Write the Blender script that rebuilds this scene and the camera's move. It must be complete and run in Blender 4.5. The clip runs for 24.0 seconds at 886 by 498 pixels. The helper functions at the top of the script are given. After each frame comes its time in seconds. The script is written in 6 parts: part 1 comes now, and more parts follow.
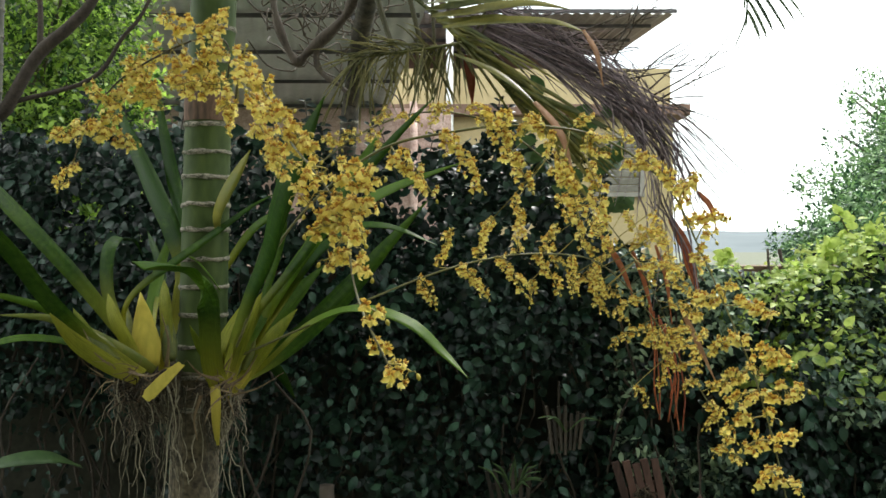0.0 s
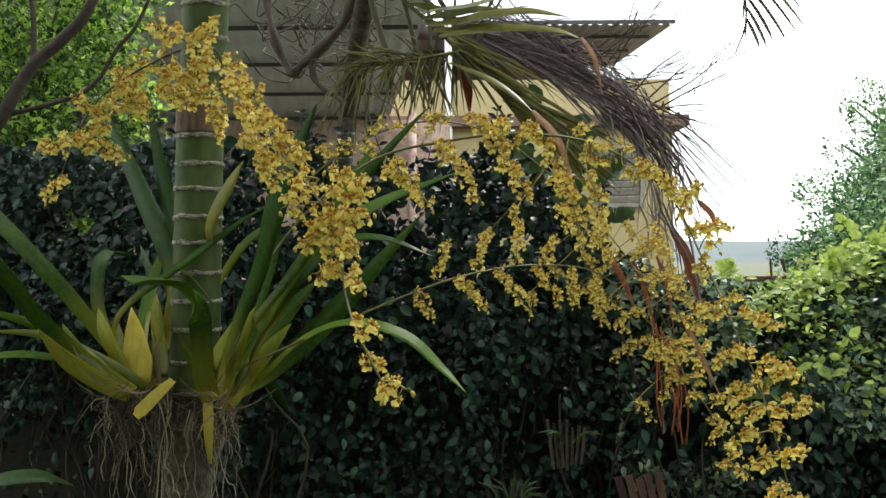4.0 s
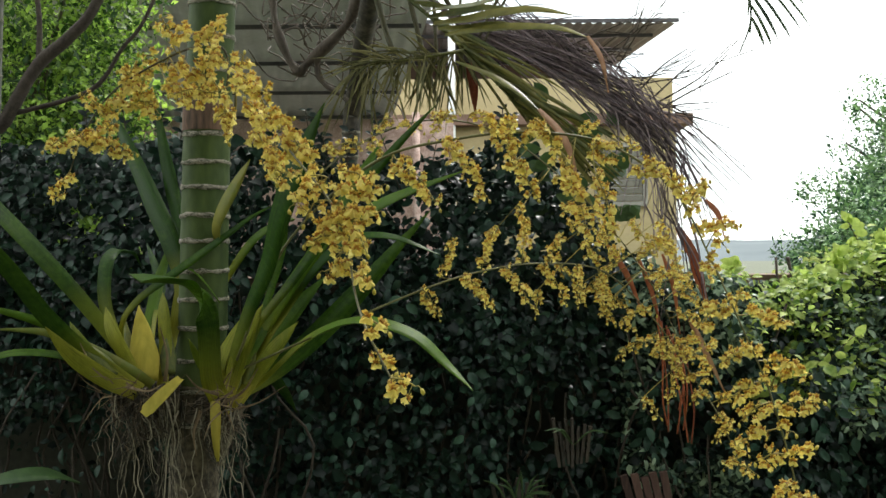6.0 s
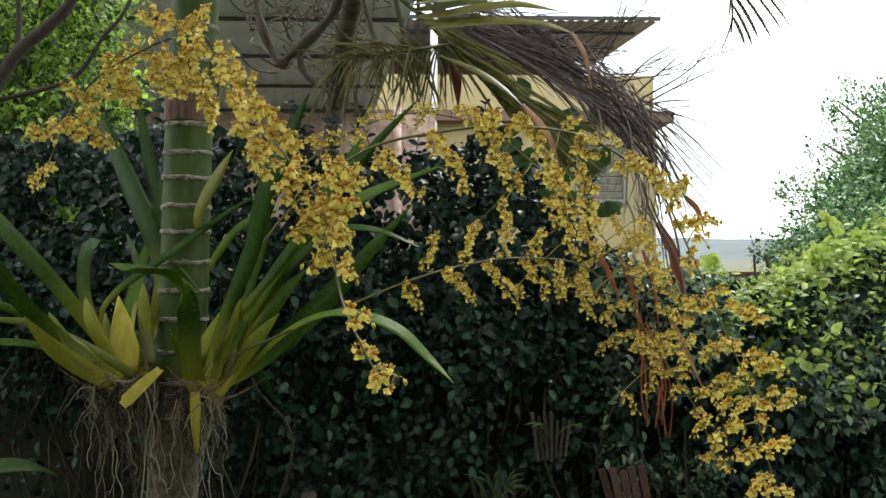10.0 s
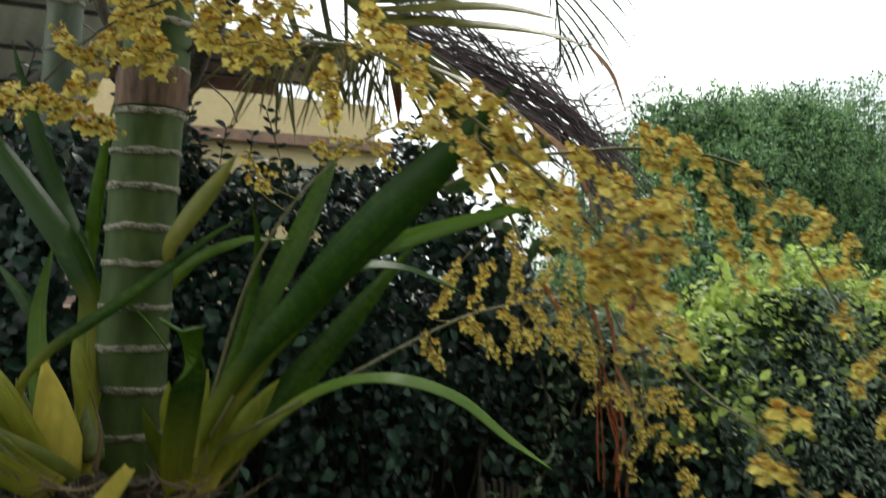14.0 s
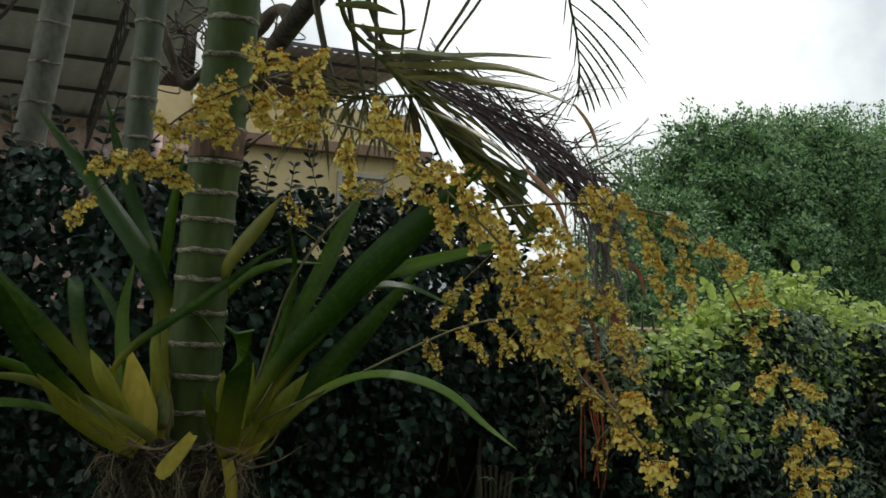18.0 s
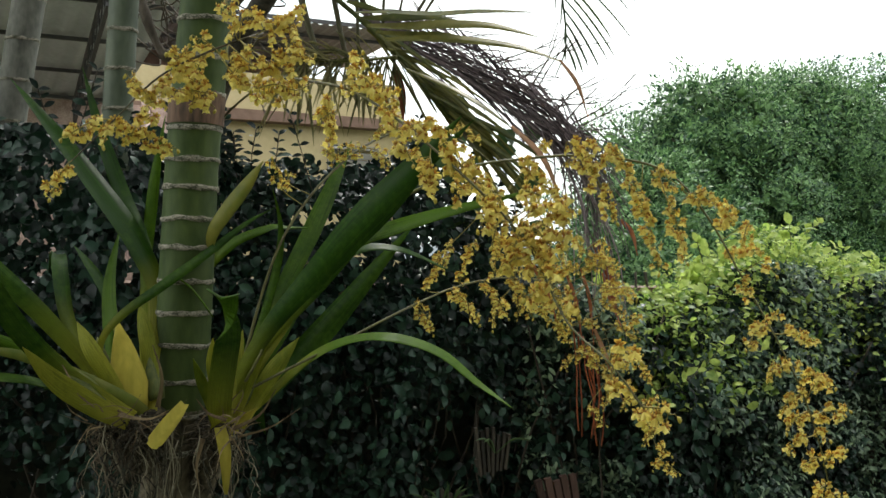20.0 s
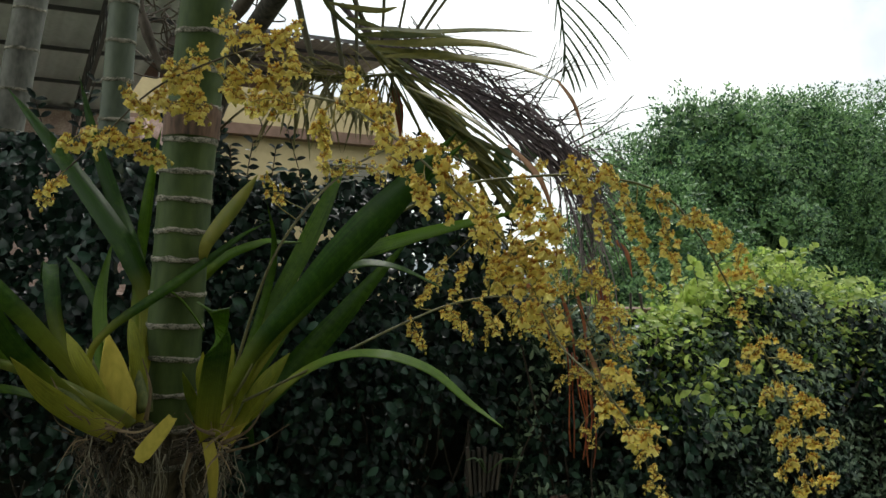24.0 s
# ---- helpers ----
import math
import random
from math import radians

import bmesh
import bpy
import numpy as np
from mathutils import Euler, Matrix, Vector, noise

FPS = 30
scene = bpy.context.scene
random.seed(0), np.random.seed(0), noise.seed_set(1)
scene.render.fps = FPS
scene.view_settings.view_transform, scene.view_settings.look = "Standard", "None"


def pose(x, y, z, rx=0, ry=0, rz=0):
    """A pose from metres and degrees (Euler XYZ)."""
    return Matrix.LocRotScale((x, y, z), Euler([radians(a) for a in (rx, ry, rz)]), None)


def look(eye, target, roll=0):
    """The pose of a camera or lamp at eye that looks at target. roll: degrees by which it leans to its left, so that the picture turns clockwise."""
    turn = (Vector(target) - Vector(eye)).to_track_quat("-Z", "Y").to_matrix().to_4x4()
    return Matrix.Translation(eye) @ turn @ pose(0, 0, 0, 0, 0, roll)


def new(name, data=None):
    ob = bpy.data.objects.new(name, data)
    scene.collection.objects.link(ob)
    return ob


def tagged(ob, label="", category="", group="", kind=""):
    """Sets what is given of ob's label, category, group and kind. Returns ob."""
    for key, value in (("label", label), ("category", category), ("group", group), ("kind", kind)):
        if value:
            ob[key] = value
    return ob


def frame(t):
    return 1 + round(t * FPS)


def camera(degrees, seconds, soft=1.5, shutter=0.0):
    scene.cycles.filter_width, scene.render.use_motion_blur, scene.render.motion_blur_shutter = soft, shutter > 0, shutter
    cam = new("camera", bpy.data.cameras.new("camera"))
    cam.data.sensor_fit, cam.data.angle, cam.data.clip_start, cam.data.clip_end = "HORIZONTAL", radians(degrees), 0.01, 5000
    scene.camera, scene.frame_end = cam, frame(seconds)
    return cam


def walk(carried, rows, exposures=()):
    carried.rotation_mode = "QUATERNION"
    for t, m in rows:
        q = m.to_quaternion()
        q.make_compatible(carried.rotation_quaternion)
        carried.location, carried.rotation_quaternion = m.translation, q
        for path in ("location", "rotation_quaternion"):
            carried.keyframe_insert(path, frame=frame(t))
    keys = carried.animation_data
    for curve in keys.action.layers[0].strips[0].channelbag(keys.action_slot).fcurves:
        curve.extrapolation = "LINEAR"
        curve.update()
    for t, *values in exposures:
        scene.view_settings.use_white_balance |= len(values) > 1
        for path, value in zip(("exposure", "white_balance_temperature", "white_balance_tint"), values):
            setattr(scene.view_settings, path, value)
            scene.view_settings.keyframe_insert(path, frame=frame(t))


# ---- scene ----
cam = camera(52.9, 24.0, soft=1.5, shutter=0.4)
METRES, EYE, TILT, LEAN, TURN = 1.7, 1.5, 0.0, 0.0, 0.0
ROWS = [
    (0.0, 0.0, 0.0, 0.0, 0.0, 0.0, -0.0),
    (0.5, 0.0046, 0.0087, 0.0014, -0.95, 0.01, 0.53),
    (1.0, 0.0067, 0.0146, -0.0, -1.55, -0.36, 0.82),
    (1.5, 0.0132, 0.0224, -0.0012, -1.7, -0.59, 1.12),
    (2.0, 0.0095, 0.0258, 0.0014, -1.52, -0.39, 1.21),
    (2.5, 0.0039, 0.0198, 0.0027, -0.79, 0.05, 0.95),
    (4.5, 0.0031, 0.0209, -0.0007, 0.21, 0.84, 0.35),
    (5.0, 0.0006, 0.0271, -0.0008, 0.78, 0.88, 0.65),
    (5.5, 0.0017, 0.0259, 0.0002, 0.74, 0.67, 0.62),
    (6.0, -0.0006, 0.0192, -0.0006, 0.2, 0.69, 0.38),
    (6.5, -0.0034, 0.018, -0.0013, 0.05, 0.35, 0.46),
    (7.0, -0.0064, 0.0164, -0.0016, -0.62, 0.12, 0.31),
    (7.5, -0.0033, 0.0188, -0.0003, -1.3, 0.07, -0.0),
    (8.0, 0.0004, 0.0192, 0.0038, -1.31, 0.67, 0.16),
    (8.5, -0.0008, 0.0246, 0.0021, -0.97, 1.07, 0.1),
    (9.0, -0.0002, 0.0224, 0.0001, -1.11, 0.87, -0.07),
    (9.5, -0.0036, 0.02, -0.0028, -1.32, 0.33, -0.02),
    (10.0, -0.003, 0.0176, -0.0032, -1.09, 0.41, -0.21),
    (10.5, -0.0207, 0.0503, -0.0014, -1.29, 0.51, -0.18),
    (10.7, -0.0522, 0.0806, -0.0018, -1.62, 0.62, -0.13),
    (10.9, -0.0907, 0.1338, 0.0045, -2.31, 1.53, -0.64),
    (11.0, -0.1103, 0.1607, 0.0109, -2.7, 2.57, -1.16),
    (11.2, -0.1549, 0.2111, 0.0306, -3.99, 3.98, -2.03),
    (11.5, -0.1889, 0.2528, 0.0293, -6.74, 5.32, -2.23),
    (13.5, -0.3295, 0.3437, 0.028, -17.87, 5.72, -1.36),
    (13.8, -0.3263, 0.3187, 0.005, -21.31, 4.57, -0.32),
    (14.0, -0.3157, 0.2818, 0.0115, -21.98, 2.32, -1.43),
    (14.2, -0.3045, 0.2332, 0.0113, -21.96, 0.63, -1.62),
    (14.5, -0.3093, 0.1549, 0.0039, -22.15, -0.69, -2.17),
    (15.0, -0.3001, 0.0962, -0.0027, -21.14, -2.37, -2.27),
    (15.5, -0.3064, 0.1226, 0.0039, -20.52, -2.85, -1.32),
    (15.8, -0.3238, 0.1295, 0.0157, -20.62, -2.21, 0.01),
    (16.0, -0.3379, 0.1294, 0.0208, -21.1, -1.66, 0.37),
    (16.3, -0.3563, 0.1096, 0.0238, -21.09, -0.25, -0.67),
    (16.5, -0.3606, 0.097, 0.0276, -20.4, 0.83, -1.25),
    (17.0, -0.3607, 0.0791, 0.0275, -18.38, 2.35, -2.5),
    (17.5, -0.3587, 0.0771, 0.0292, -18.76, 2.78, -3.56),
    (18.0, -0.3485, 0.0858, 0.0264, -19.54, 2.53, -3.19),
    (18.5, -0.3393, 0.0944, 0.0197, -20.96, 1.71, -2.94),
    (20.5, -0.3377, 0.0918, 0.0148, -19.54, 0.36, -0.89),
    (21.0, -0.3396, 0.0879, 0.0169, -19.93, 0.18, -2.05),
    (21.5, -0.3374, 0.0892, 0.0162, -20.8, 0.68, -2.43),
    (22.0, -0.3348, 0.0917, 0.0164, -20.79, 1.08, -2.12),
    (22.5, -0.3329, 0.0946, 0.0149, -20.37, 0.95, -2.17),
    (23.0, -0.3322, 0.0964, 0.0146, -20.32, 0.97, -2.12),
    (23.5, -0.3345, 0.0937, 0.0158, -19.92, 1.3, -2.14),
    (24.0, -0.3335, 0.0949, 0.0144, -20.03, 1.86, -2.18),
]
EXPOSURES = [(0, 0.19), (2.5, 0.19), (4.5, 0.0), (10.4, -0.01), (10.8, -0.12), (11, -0.2), (11.25, -0.85), (11.5, -1.25), (13.5, -0.95), (14, -0.3), (14.4, 0.1), (15, 0.55), (16, 0.15), (16.5, -0.6), (17, -1.05), (18, -1), (18.5, -0.75), (20.5, -0.19), (21, -0.19), (22, -0.51), (23, -0.53), (24, -0.69)]
walk(cam, [(t, pose(0, 0, EYE, TILT, LEAN, TURN) @ pose(METRES * x, METRES * y, METRES * z, 90 + pitch, roll, yaw)) for t, x, y, z, yaw, pitch, roll in ROWS], EXPOSURES)

# ---- sky and sun ----
SUN_ELEVATION, SUN_AZIMUTH = 58.0, 25.0     # azimuth from +y towards +x
world = bpy.data.worlds.new("sky")
scene.world = world
world.use_nodes = True
wt = world.node_tree
wt.nodes.clear()
w_out = wt.nodes.new("ShaderNodeOutputWorld")
w_bg = wt.nodes.new("ShaderNodeBackground")
w_sky = wt.nodes.new("ShaderNodeTexSky")
w_sky.sky_type = "NISHITA"
w_sky.sun_disc = False
w_sky.sun_elevation = radians(SUN_ELEVATION)
w_sky.sun_rotation = radians(SUN_AZIMUTH)
w_coord = wt.nodes.new("ShaderNodeTexCoord")
w_noise = wt.nodes.new("ShaderNodeTexNoise")
w_noise.inputs["Scale"].default_value = 2.1
w_noise.inputs["Detail"].default_value = 7.0
w_noise.inputs["Roughness"].default_value = 0.55
w_ramp = wt.nodes.new("ShaderNodeValToRGB")
w_ramp.color_ramp.elements[0].position = 0.40
w_ramp.color_ramp.elements[0].color = (0.52, 0.52, 0.52, 1)
w_ramp.color_ramp.elements[1].position = 0.54
w_mix = wt.nodes.new("ShaderNodeMix")
w_mix.data_type = "RGBA"
w_mix.inputs[7].default_value = (24.2, 25.4, 24.9, 1.0)
wt.links.new(w_coord.outputs["Generated"], w_noise.inputs["Vector"])
wt.links.new(w_noise.outputs["Fac"], w_ramp.inputs["Fac"])
wt.links.new(w_ramp.outputs["Color"], w_mix.inputs[0])
wt.links.new(w_sky.outputs["Color"], w_mix.inputs[6])
wt.links.new(w_mix.outputs[2], w_bg.inputs["Color"])
w_bg.inputs["Strength"].default_value = 0.1
wt.links.new(w_bg.outputs["Background"], w_out.inputs["Surface"])

sun_data = bpy.data.lights.new("sun", "SUN")
sun_data.energy, sun_data.angle, sun_data.color = 3.6, radians(4), (1.0, 0.97, 0.92)
sun = new("sun", sun_data)
se, sa = radians(SUN_ELEVATION), radians(SUN_AZIMUTH)
sun.matrix_world = look((0, 0, 0), (-math.cos(se) * math.sin(sa), -math.cos(se) * math.cos(sa), -math.sin(se)))


# ---- materials ----
def mat(name, dark, light, rough=0.6, scale=30.0, bump=0.2, through_light=0.0, island=False, by_object=0.0, metal=0.0, stretch=(1, 1, 1), fine=4.0, spec=0.5, foot=None, span=(0.3, 0.75)):
    """A two-tone noise material: a broad and a fine noise mix the two colours and drive a bump; leaves let light through."""
    m = bpy.data.materials.new(name)
    m.use_nodes = True
    nt = m.node_tree
    nt.nodes.clear()
    out = nt.nodes.new("ShaderNodeOutputMaterial")
    bs = nt.nodes.new("ShaderNodeBsdfPrincipled")
    co = nt.nodes.new("ShaderNodeTexCoord")
    mp = nt.nodes.new("ShaderNodeMapping")
    mp.inputs["Scale"].default_value = stretch
    n1 = nt.nodes.new("ShaderNodeTexNoise")
    n1.inputs["Scale"].default_value = scale
    n1.inputs["Detail"].default_value = 5
    n2 = nt.nodes.new("ShaderNodeTexNoise")
    n2.inputs["Scale"].default_value = scale * fine
    n2.inputs["Detail"].default_value = 3
    nt.links.new(co.outputs["Object"], mp.inputs["Vector"])
    nt.links.new(mp.outputs["Vector"], n1.inputs["Vector"])
    nt.links.new(mp.outputs["Vector"], n2.inputs["Vector"])
    add = nt.nodes.new("ShaderNodeMath")
    add.operation = "MULTIPLY_ADD"
    add.inputs[1].default_value = 0.45
    nt.links.new(n2.outputs["Fac"], add.inputs[0])
    half = nt.nodes.new("ShaderNodeMath")
    half.operation = "MULTIPLY"
    half.inputs[1].default_value = 0.6
    nt.links.new(n1.outputs["Fac"], half.inputs[0])
    nt.links.new(half.outputs[0], add.inputs[2])
    last = add.outputs[0]
    if island or by_object:
        rnd = nt.nodes.new("ShaderNodeNewGeometry" if island else "ShaderNodeObjectInfo")
        mul = nt.nodes.new("ShaderNodeMath")
        mul.operation = "MULTIPLY_ADD"
        mul.inputs[1].default_value = by_object or 0.6
        nt.links.new(rnd.outputs["Random Per Island" if island else "Random"], mul.inputs[0])
        off = nt.nodes.new("ShaderNodeMath")
        off.operation = "SUBTRACT"
        off.inputs[1].default_value = (by_object or 0.6) / 2
        nt.links.new(last, off.inputs[0])
        nt.links.new(off.outputs[0], mul.inputs[2])
        last = mul.outputs[0]
    ramp = nt.nodes.new("ShaderNodeValToRGB")
    ramp.color_ramp.elements[0].position, ramp.color_ramp.elements[1].position = span
    ramp.color_ramp.elements[0].color, ramp.color_ramp.elements[1].color = (*dark, 1), (*light, 1)
    nt.links.new(last, ramp.inputs["Fac"])
    tone = ramp.outputs["Color"]
    if foot:
        at = nt.nodes.new("ShaderNodeAttribute")
        at.attribute_name = "along"
        fade = nt.nodes.new("ShaderNodeMapRange")
        fade.inputs[1].default_value, fade.inputs[2].default_value, fade.inputs[3].default_value, fade.inputs[4].default_value = 0.05, 0.38, 0.95, 0.0
        nt.links.new(at.outputs["Fac"], fade.inputs[0])
        pale = nt.nodes.new("ShaderNodeMix")
        pale.data_type = "RGBA"
        pale.inputs[7].default_value = (*foot, 1)
        nt.links.new(fade.outputs[0], pale.inputs[0])
        nt.links.new(tone, pale.inputs[6])
        tone = pale.outputs[2]
        # veins running the length of the blade
        ac = nt.nodes.new("ShaderNodeAttribute")
        ac.attribute_name = "across"
        xyz = nt.nodes.new("ShaderNodeCombineXYZ")
        nt.links.new(ac.outputs["Fac"], xyz.inputs[0])
        nt.links.new(at.outputs["Fac"], xyz.inputs[1])
        stre = nt.nodes.new("ShaderNodeMapping")
        stre.inputs["Scale"].default_value = (9, 1.6, 1)
        nt.links.new(xyz.outputs[0], stre.inputs["Vector"])
        vein = nt.nodes.new("ShaderNodeTexNoise")
        vein.inputs["Scale"].default_value = 2.2
        vein.inputs["Detail"].default_value = 4
        nt.links.new(stre.outputs["Vector"], vein.inputs["Vector"])
        lift = nt.nodes.new("ShaderNodeMapRange")
        lift.inputs[1].default_value, lift.inputs[2].default_value, lift.inputs[3].default_value, lift.inputs[4].default_value = 0.3, 0.7, 0.66, 1.34
        nt.links.new(vein.outputs["Fac"], lift.inputs[0])
        mulv = nt.nodes.new("ShaderNodeVectorMath")
        mulv.operation = "SCALE"
        nt.links.new(tone, mulv.inputs[0])
        nt.links.new(lift.outputs[0], mulv.inputs["Scale"])
        tone = mulv.outputs["Vector"]
    nt.links.new(tone, bs.inputs["Base Color"])
    bs.inputs["Roughness"].default_value = rough
    bs.inputs["Metallic"].default_value = metal
    bs.inputs["Specular IOR Level"].default_value = spec
    if bump:
        bp = nt.nodes.new("ShaderNodeBump")
        bp.inputs["Strength"].default_value = bump
        bp.inputs["Distance"].default_value = 0.004
        nt.links.new(add.outputs[0], bp.inputs["Height"])
        nt.links.new(bp.outputs["Normal"], bs.inputs["Normal"])
    surf = bs.outputs["BSDF"]
    if through_light:
        tr = nt.nodes.new("ShaderNodeBsdfTranslucent")
        nt.links.new(tone, tr.inputs["Color"])
        mx = nt.nodes.new("ShaderNodeMixShader")
        mx.inputs[0].default_value = through_light
        nt.links.new(surf, mx.inputs[1])
        nt.links.new(tr.outputs["BSDF"], mx.inputs[2])
        surf = mx.outputs[0]
    nt.links.new(surf, out.inputs["Surface"])
    return m


M_TRUNK = mat("palm_bark_green", (0.026, 0.050, 0.010), (0.088, 0.126, 0.036), 0.6, 16, 0.25, stretch=(1, 1, 0.35), spec=0.25)
M_TRUNK_GREY = mat("grey_green_palm_bark", (0.04, 0.058, 0.034), (0.13, 0.155, 0.10), 0.6, 14, 0.3, stretch=(1, 1, 0.4))
M_RING = mat("leaf_scar", (0.05, 0.055, 0.03), (0.37, 0.34, 0.27), 0.9, 70, 0.6, stretch=(1, 1, 2.2), span=(0.42, 0.62))
M_SCAR = mat("brown_sheath", (0.045, 0.03, 0.02), (0.22, 0.13, 0.085), 0.85, 26, 0.6, stretch=(1, 1, 0.22), span=(0.36, 0.66))
M_BARK = mat("grey_brown_bark", (0.045, 0.036, 0.028), (0.17, 0.14, 0.11), 0.9, 25, 0.7, stretch=(1, 1, 0.4))
M_BARK_DARK = mat("dark_mottled_palm_bark", (0.022, 0.02, 0.015), (0.12, 0.105, 0.078), 0.85, 22, 0.7, stretch=(1, 1, 0.6), span=(0.38, 0.72))
M_BARK_GREY = mat("grey_palm_bark", (0.07, 0.075, 0.062), (0.22, 0.22, 0.185), 0.85, 16, 0.6, stretch=(1, 1, 0.5))
M_BARK_LOW = mat("mossy_bark", (0.028, 0.022, 0.013), (0.20, 0.165, 0.105), 0.9, 24, 0.9, span=(0.38, 0.72))
M_STRAP = mat("orchid_leaf", (0.030, 0.094, 0.005), (0.122, 0.235, 0.016), 0.42, 11, 0.08, 0.45, by_object=0.5, fine=9, spec=0.32, foot=(0.52, 0.50, 0.06))
M_STRAP_BASE = mat("sheathing_leaf", (0.17, 0.23, 0.018), (0.40, 0.41, 0.045), 0.5, 14, 0.1, 0.42, by_object=0.5, fine=9, spec=0.3, foot=(0.60, 0.55, 0.09), stretch=(1, 1, 0.4))
M_STRAP_YOUNG = mat("yellowing_leaf", (0.16, 0.22, 0.03), (0.34, 0.33, 0.06), 0.4, 14, 0.05, 0.3, by_object=0.3)
M_BULB = mat("pseudobulb_skin", (0.36, 0.32, 0.04), (0.66, 0.55, 0.09), 0.6, 22, 0.2, 0.25, by_object=0.2, stretch=(1, 1, 0.2), spec=0.25)
M_BULB_GREEN = mat("green_pseudobulb_skin", (0.06, 0.09, 0.016), (0.20, 0.20, 0.04), 0.6, 40, 0.3, by_object=0.2, stretch=(1, 1, 0.4))
M_SHEATH = mat("dry_sheath", (0.13, 0.085, 0.045), (0.40, 0.30, 0.17), 0.8, 50, 0.4, by_object=0.3, stretch=(1, 1, 0.2))
M_ROOT = mat("aerial_root", (0.018, 0.014, 0.009), (0.17, 0.13, 0.085), 0.9, 50, 0.4, island=True)
M_ROOT_PALE = mat("pale_aerial_root", (0.05, 0.045, 0.03), (0.30, 0.27, 0.19), 0.9, 40, 0.3, by_object=0.9)
M_STEM = mat("flower_stem", (0.05, 0.035, 0.015), (0.13, 0.13, 0.035), 0.5, 20, 0.1, by_object=0.4)
M_HEDGE = mat("hedge_leaf", (0.003, 0.012, 0.008), (0.026, 0.066, 0.040), 0.38, 20, 0.1, 0.08, island=True, by_object=0.9, span=(0.3, 1.0), spec=0.26)
M_HEDGE_PALE = mat("pale_hedge_leaf", (0.010, 0.034, 0.022), (0.055, 0.115, 0.075), 0.4, 20, 0.1, 0.12, by_object=0.9, spec=0.3)
# Direct sun on the shrub is put into this bright leaf colour
M_HEDGE_BRIGHT = mat("sunlit_leaf", (0.15, 0.27, 0.045), (0.60, 0.72, 0.19), 0.42, 20, 0.1, 0.55, island=True, spec=0.3)
# Paler and bluer than the hedge leaf to hold brighter light and sky sheen
M_SLENDER = mat("slender_lit_leaf", (0.034, 0.078, 0.048), (0.28, 0.39, 0.24), 0.34, 20, 0.1, 0.22, island=True, spec=0.45)
M_STRAP_PLAIN = mat("broad_leaf", (0.03, 0.075, 0.02), (0.09, 0.16, 0.05), 0.45, 12, 0.1, 0.2)
M_TREE = mat("tree_leaf", (0.016, 0.062, 0.028), (0.23, 0.40, 0.15), 0.45, 8, 0.05, 0.3, island=True, spec=0.3)
M_TREE_LIGHT = mat("light_tree_leaf", (0.028, 0.078, 0.013), (0.44, 0.66, 0.11), 0.45, 8, 0.05, 0.6, island=True, by_object=1.0, span=(0.3, 0.95))
M_TWIG = mat("twig", (0.032, 0.026, 0.02), (0.10, 0.08, 0.062), 0.9, 40, 0.3)
M_FROND = mat("palm_leaflet", (0.085, 0.105, 0.016), (0.29, 0.27, 0.06), 0.42, 10, 0.05, 0.35, by_object=0.5)
M_FROND_FAR = mat("far_palm_leaflet", (0.03, 0.055, 0.022), (0.11, 0.16, 0.07), 0.5, 10, 0.05, 0.25, by_object=0.5)
M_SPRAY = mat("thin_olive_leaflet", (0.10, 0.105, 0.03), (0.33, 0.30, 0.12), 0.5, 12, 0.05, 0.3, by_object=0.6)
M_PETIOLE = mat("petiole", (0.045, 0.045, 0.02), (0.13, 0.115, 0.055), 0.6, 20, 0.3, stretch=(1, 1, 0.3))
M_TAN = mat("tan_dry_leaf", (0.26, 0.12, 0.05), (0.50, 0.28, 0.14), 0.7, 18, 0.2, 0.3, by_object=0.3)
M_FROND_DEAD = mat("dead_leaflet", (0.095, 0.072, 0.078), (0.34, 0.27, 0.28), 0.8, 30, 0.3, by_object=0.7)
M_ORANGE = mat("dry_orange_leaf", (0.26, 0.065, 0.025), (0.52, 0.20, 0.08), 0.7, 18, 0.2, 0.35, by_object=0.5)
M_RUST = mat("rust_red_strand", (0.19, 0.042, 0.016), (0.44, 0.13, 0.05), 0.75, 18, 0.2, 0.2, by_object=0.5)
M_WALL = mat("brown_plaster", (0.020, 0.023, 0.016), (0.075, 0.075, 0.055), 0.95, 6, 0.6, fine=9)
M_YELLOW = mat("yellow_render", (0.42, 0.34, 0.18), (0.54, 0.44, 0.25), 0.9, 1.2, 0.2, fine=14)
M_PINK = mat("pink_render", (0.32, 0.20, 0.165), (0.64, 0.48, 0.42), 0.95, 9, 0.6, fine=6, span=(0.38, 0.66))
# The cornice's shadow is put into this brown, which the coping shares
M_CORNICE = mat("brown_and_cornice_shade", (0.14, 0.085, 0.06), (0.24, 0.15, 0.11), 0.85, 3, 0.2)
M_ROOF = mat("sheet_metal", (0.43, 0.435, 0.455), (0.60, 0.605, 0.63), 0.6, 2, 0.1, fine=8)
M_ROOF_BROWN = mat("weathered_sheet_metal", (0.22, 0.20, 0.20), (0.38, 0.35, 0.34), 0.7, 2, 0.1, fine=8)
M_STEEL = mat("dark_steel", (0.03, 0.028, 0.03), (0.08, 0.075, 0.075), 0.6, 8, 0.2)
M_PVC = mat("white_pipe", (0.6, 0.6, 0.58), (0.8, 0.8, 0.78), 0.4, 5, 0.0)
M_GLASSY = mat("window_louvre", (0.24, 0.23, 0.20), (0.36, 0.34, 0.30), 0.2, 4, 0.0)
M_SOIL = mat("soil_and_grass", (0.055, 0.065, 0.04), (0.16, 0.17, 0.115), 0.95, 3, 0.8, fine=12)
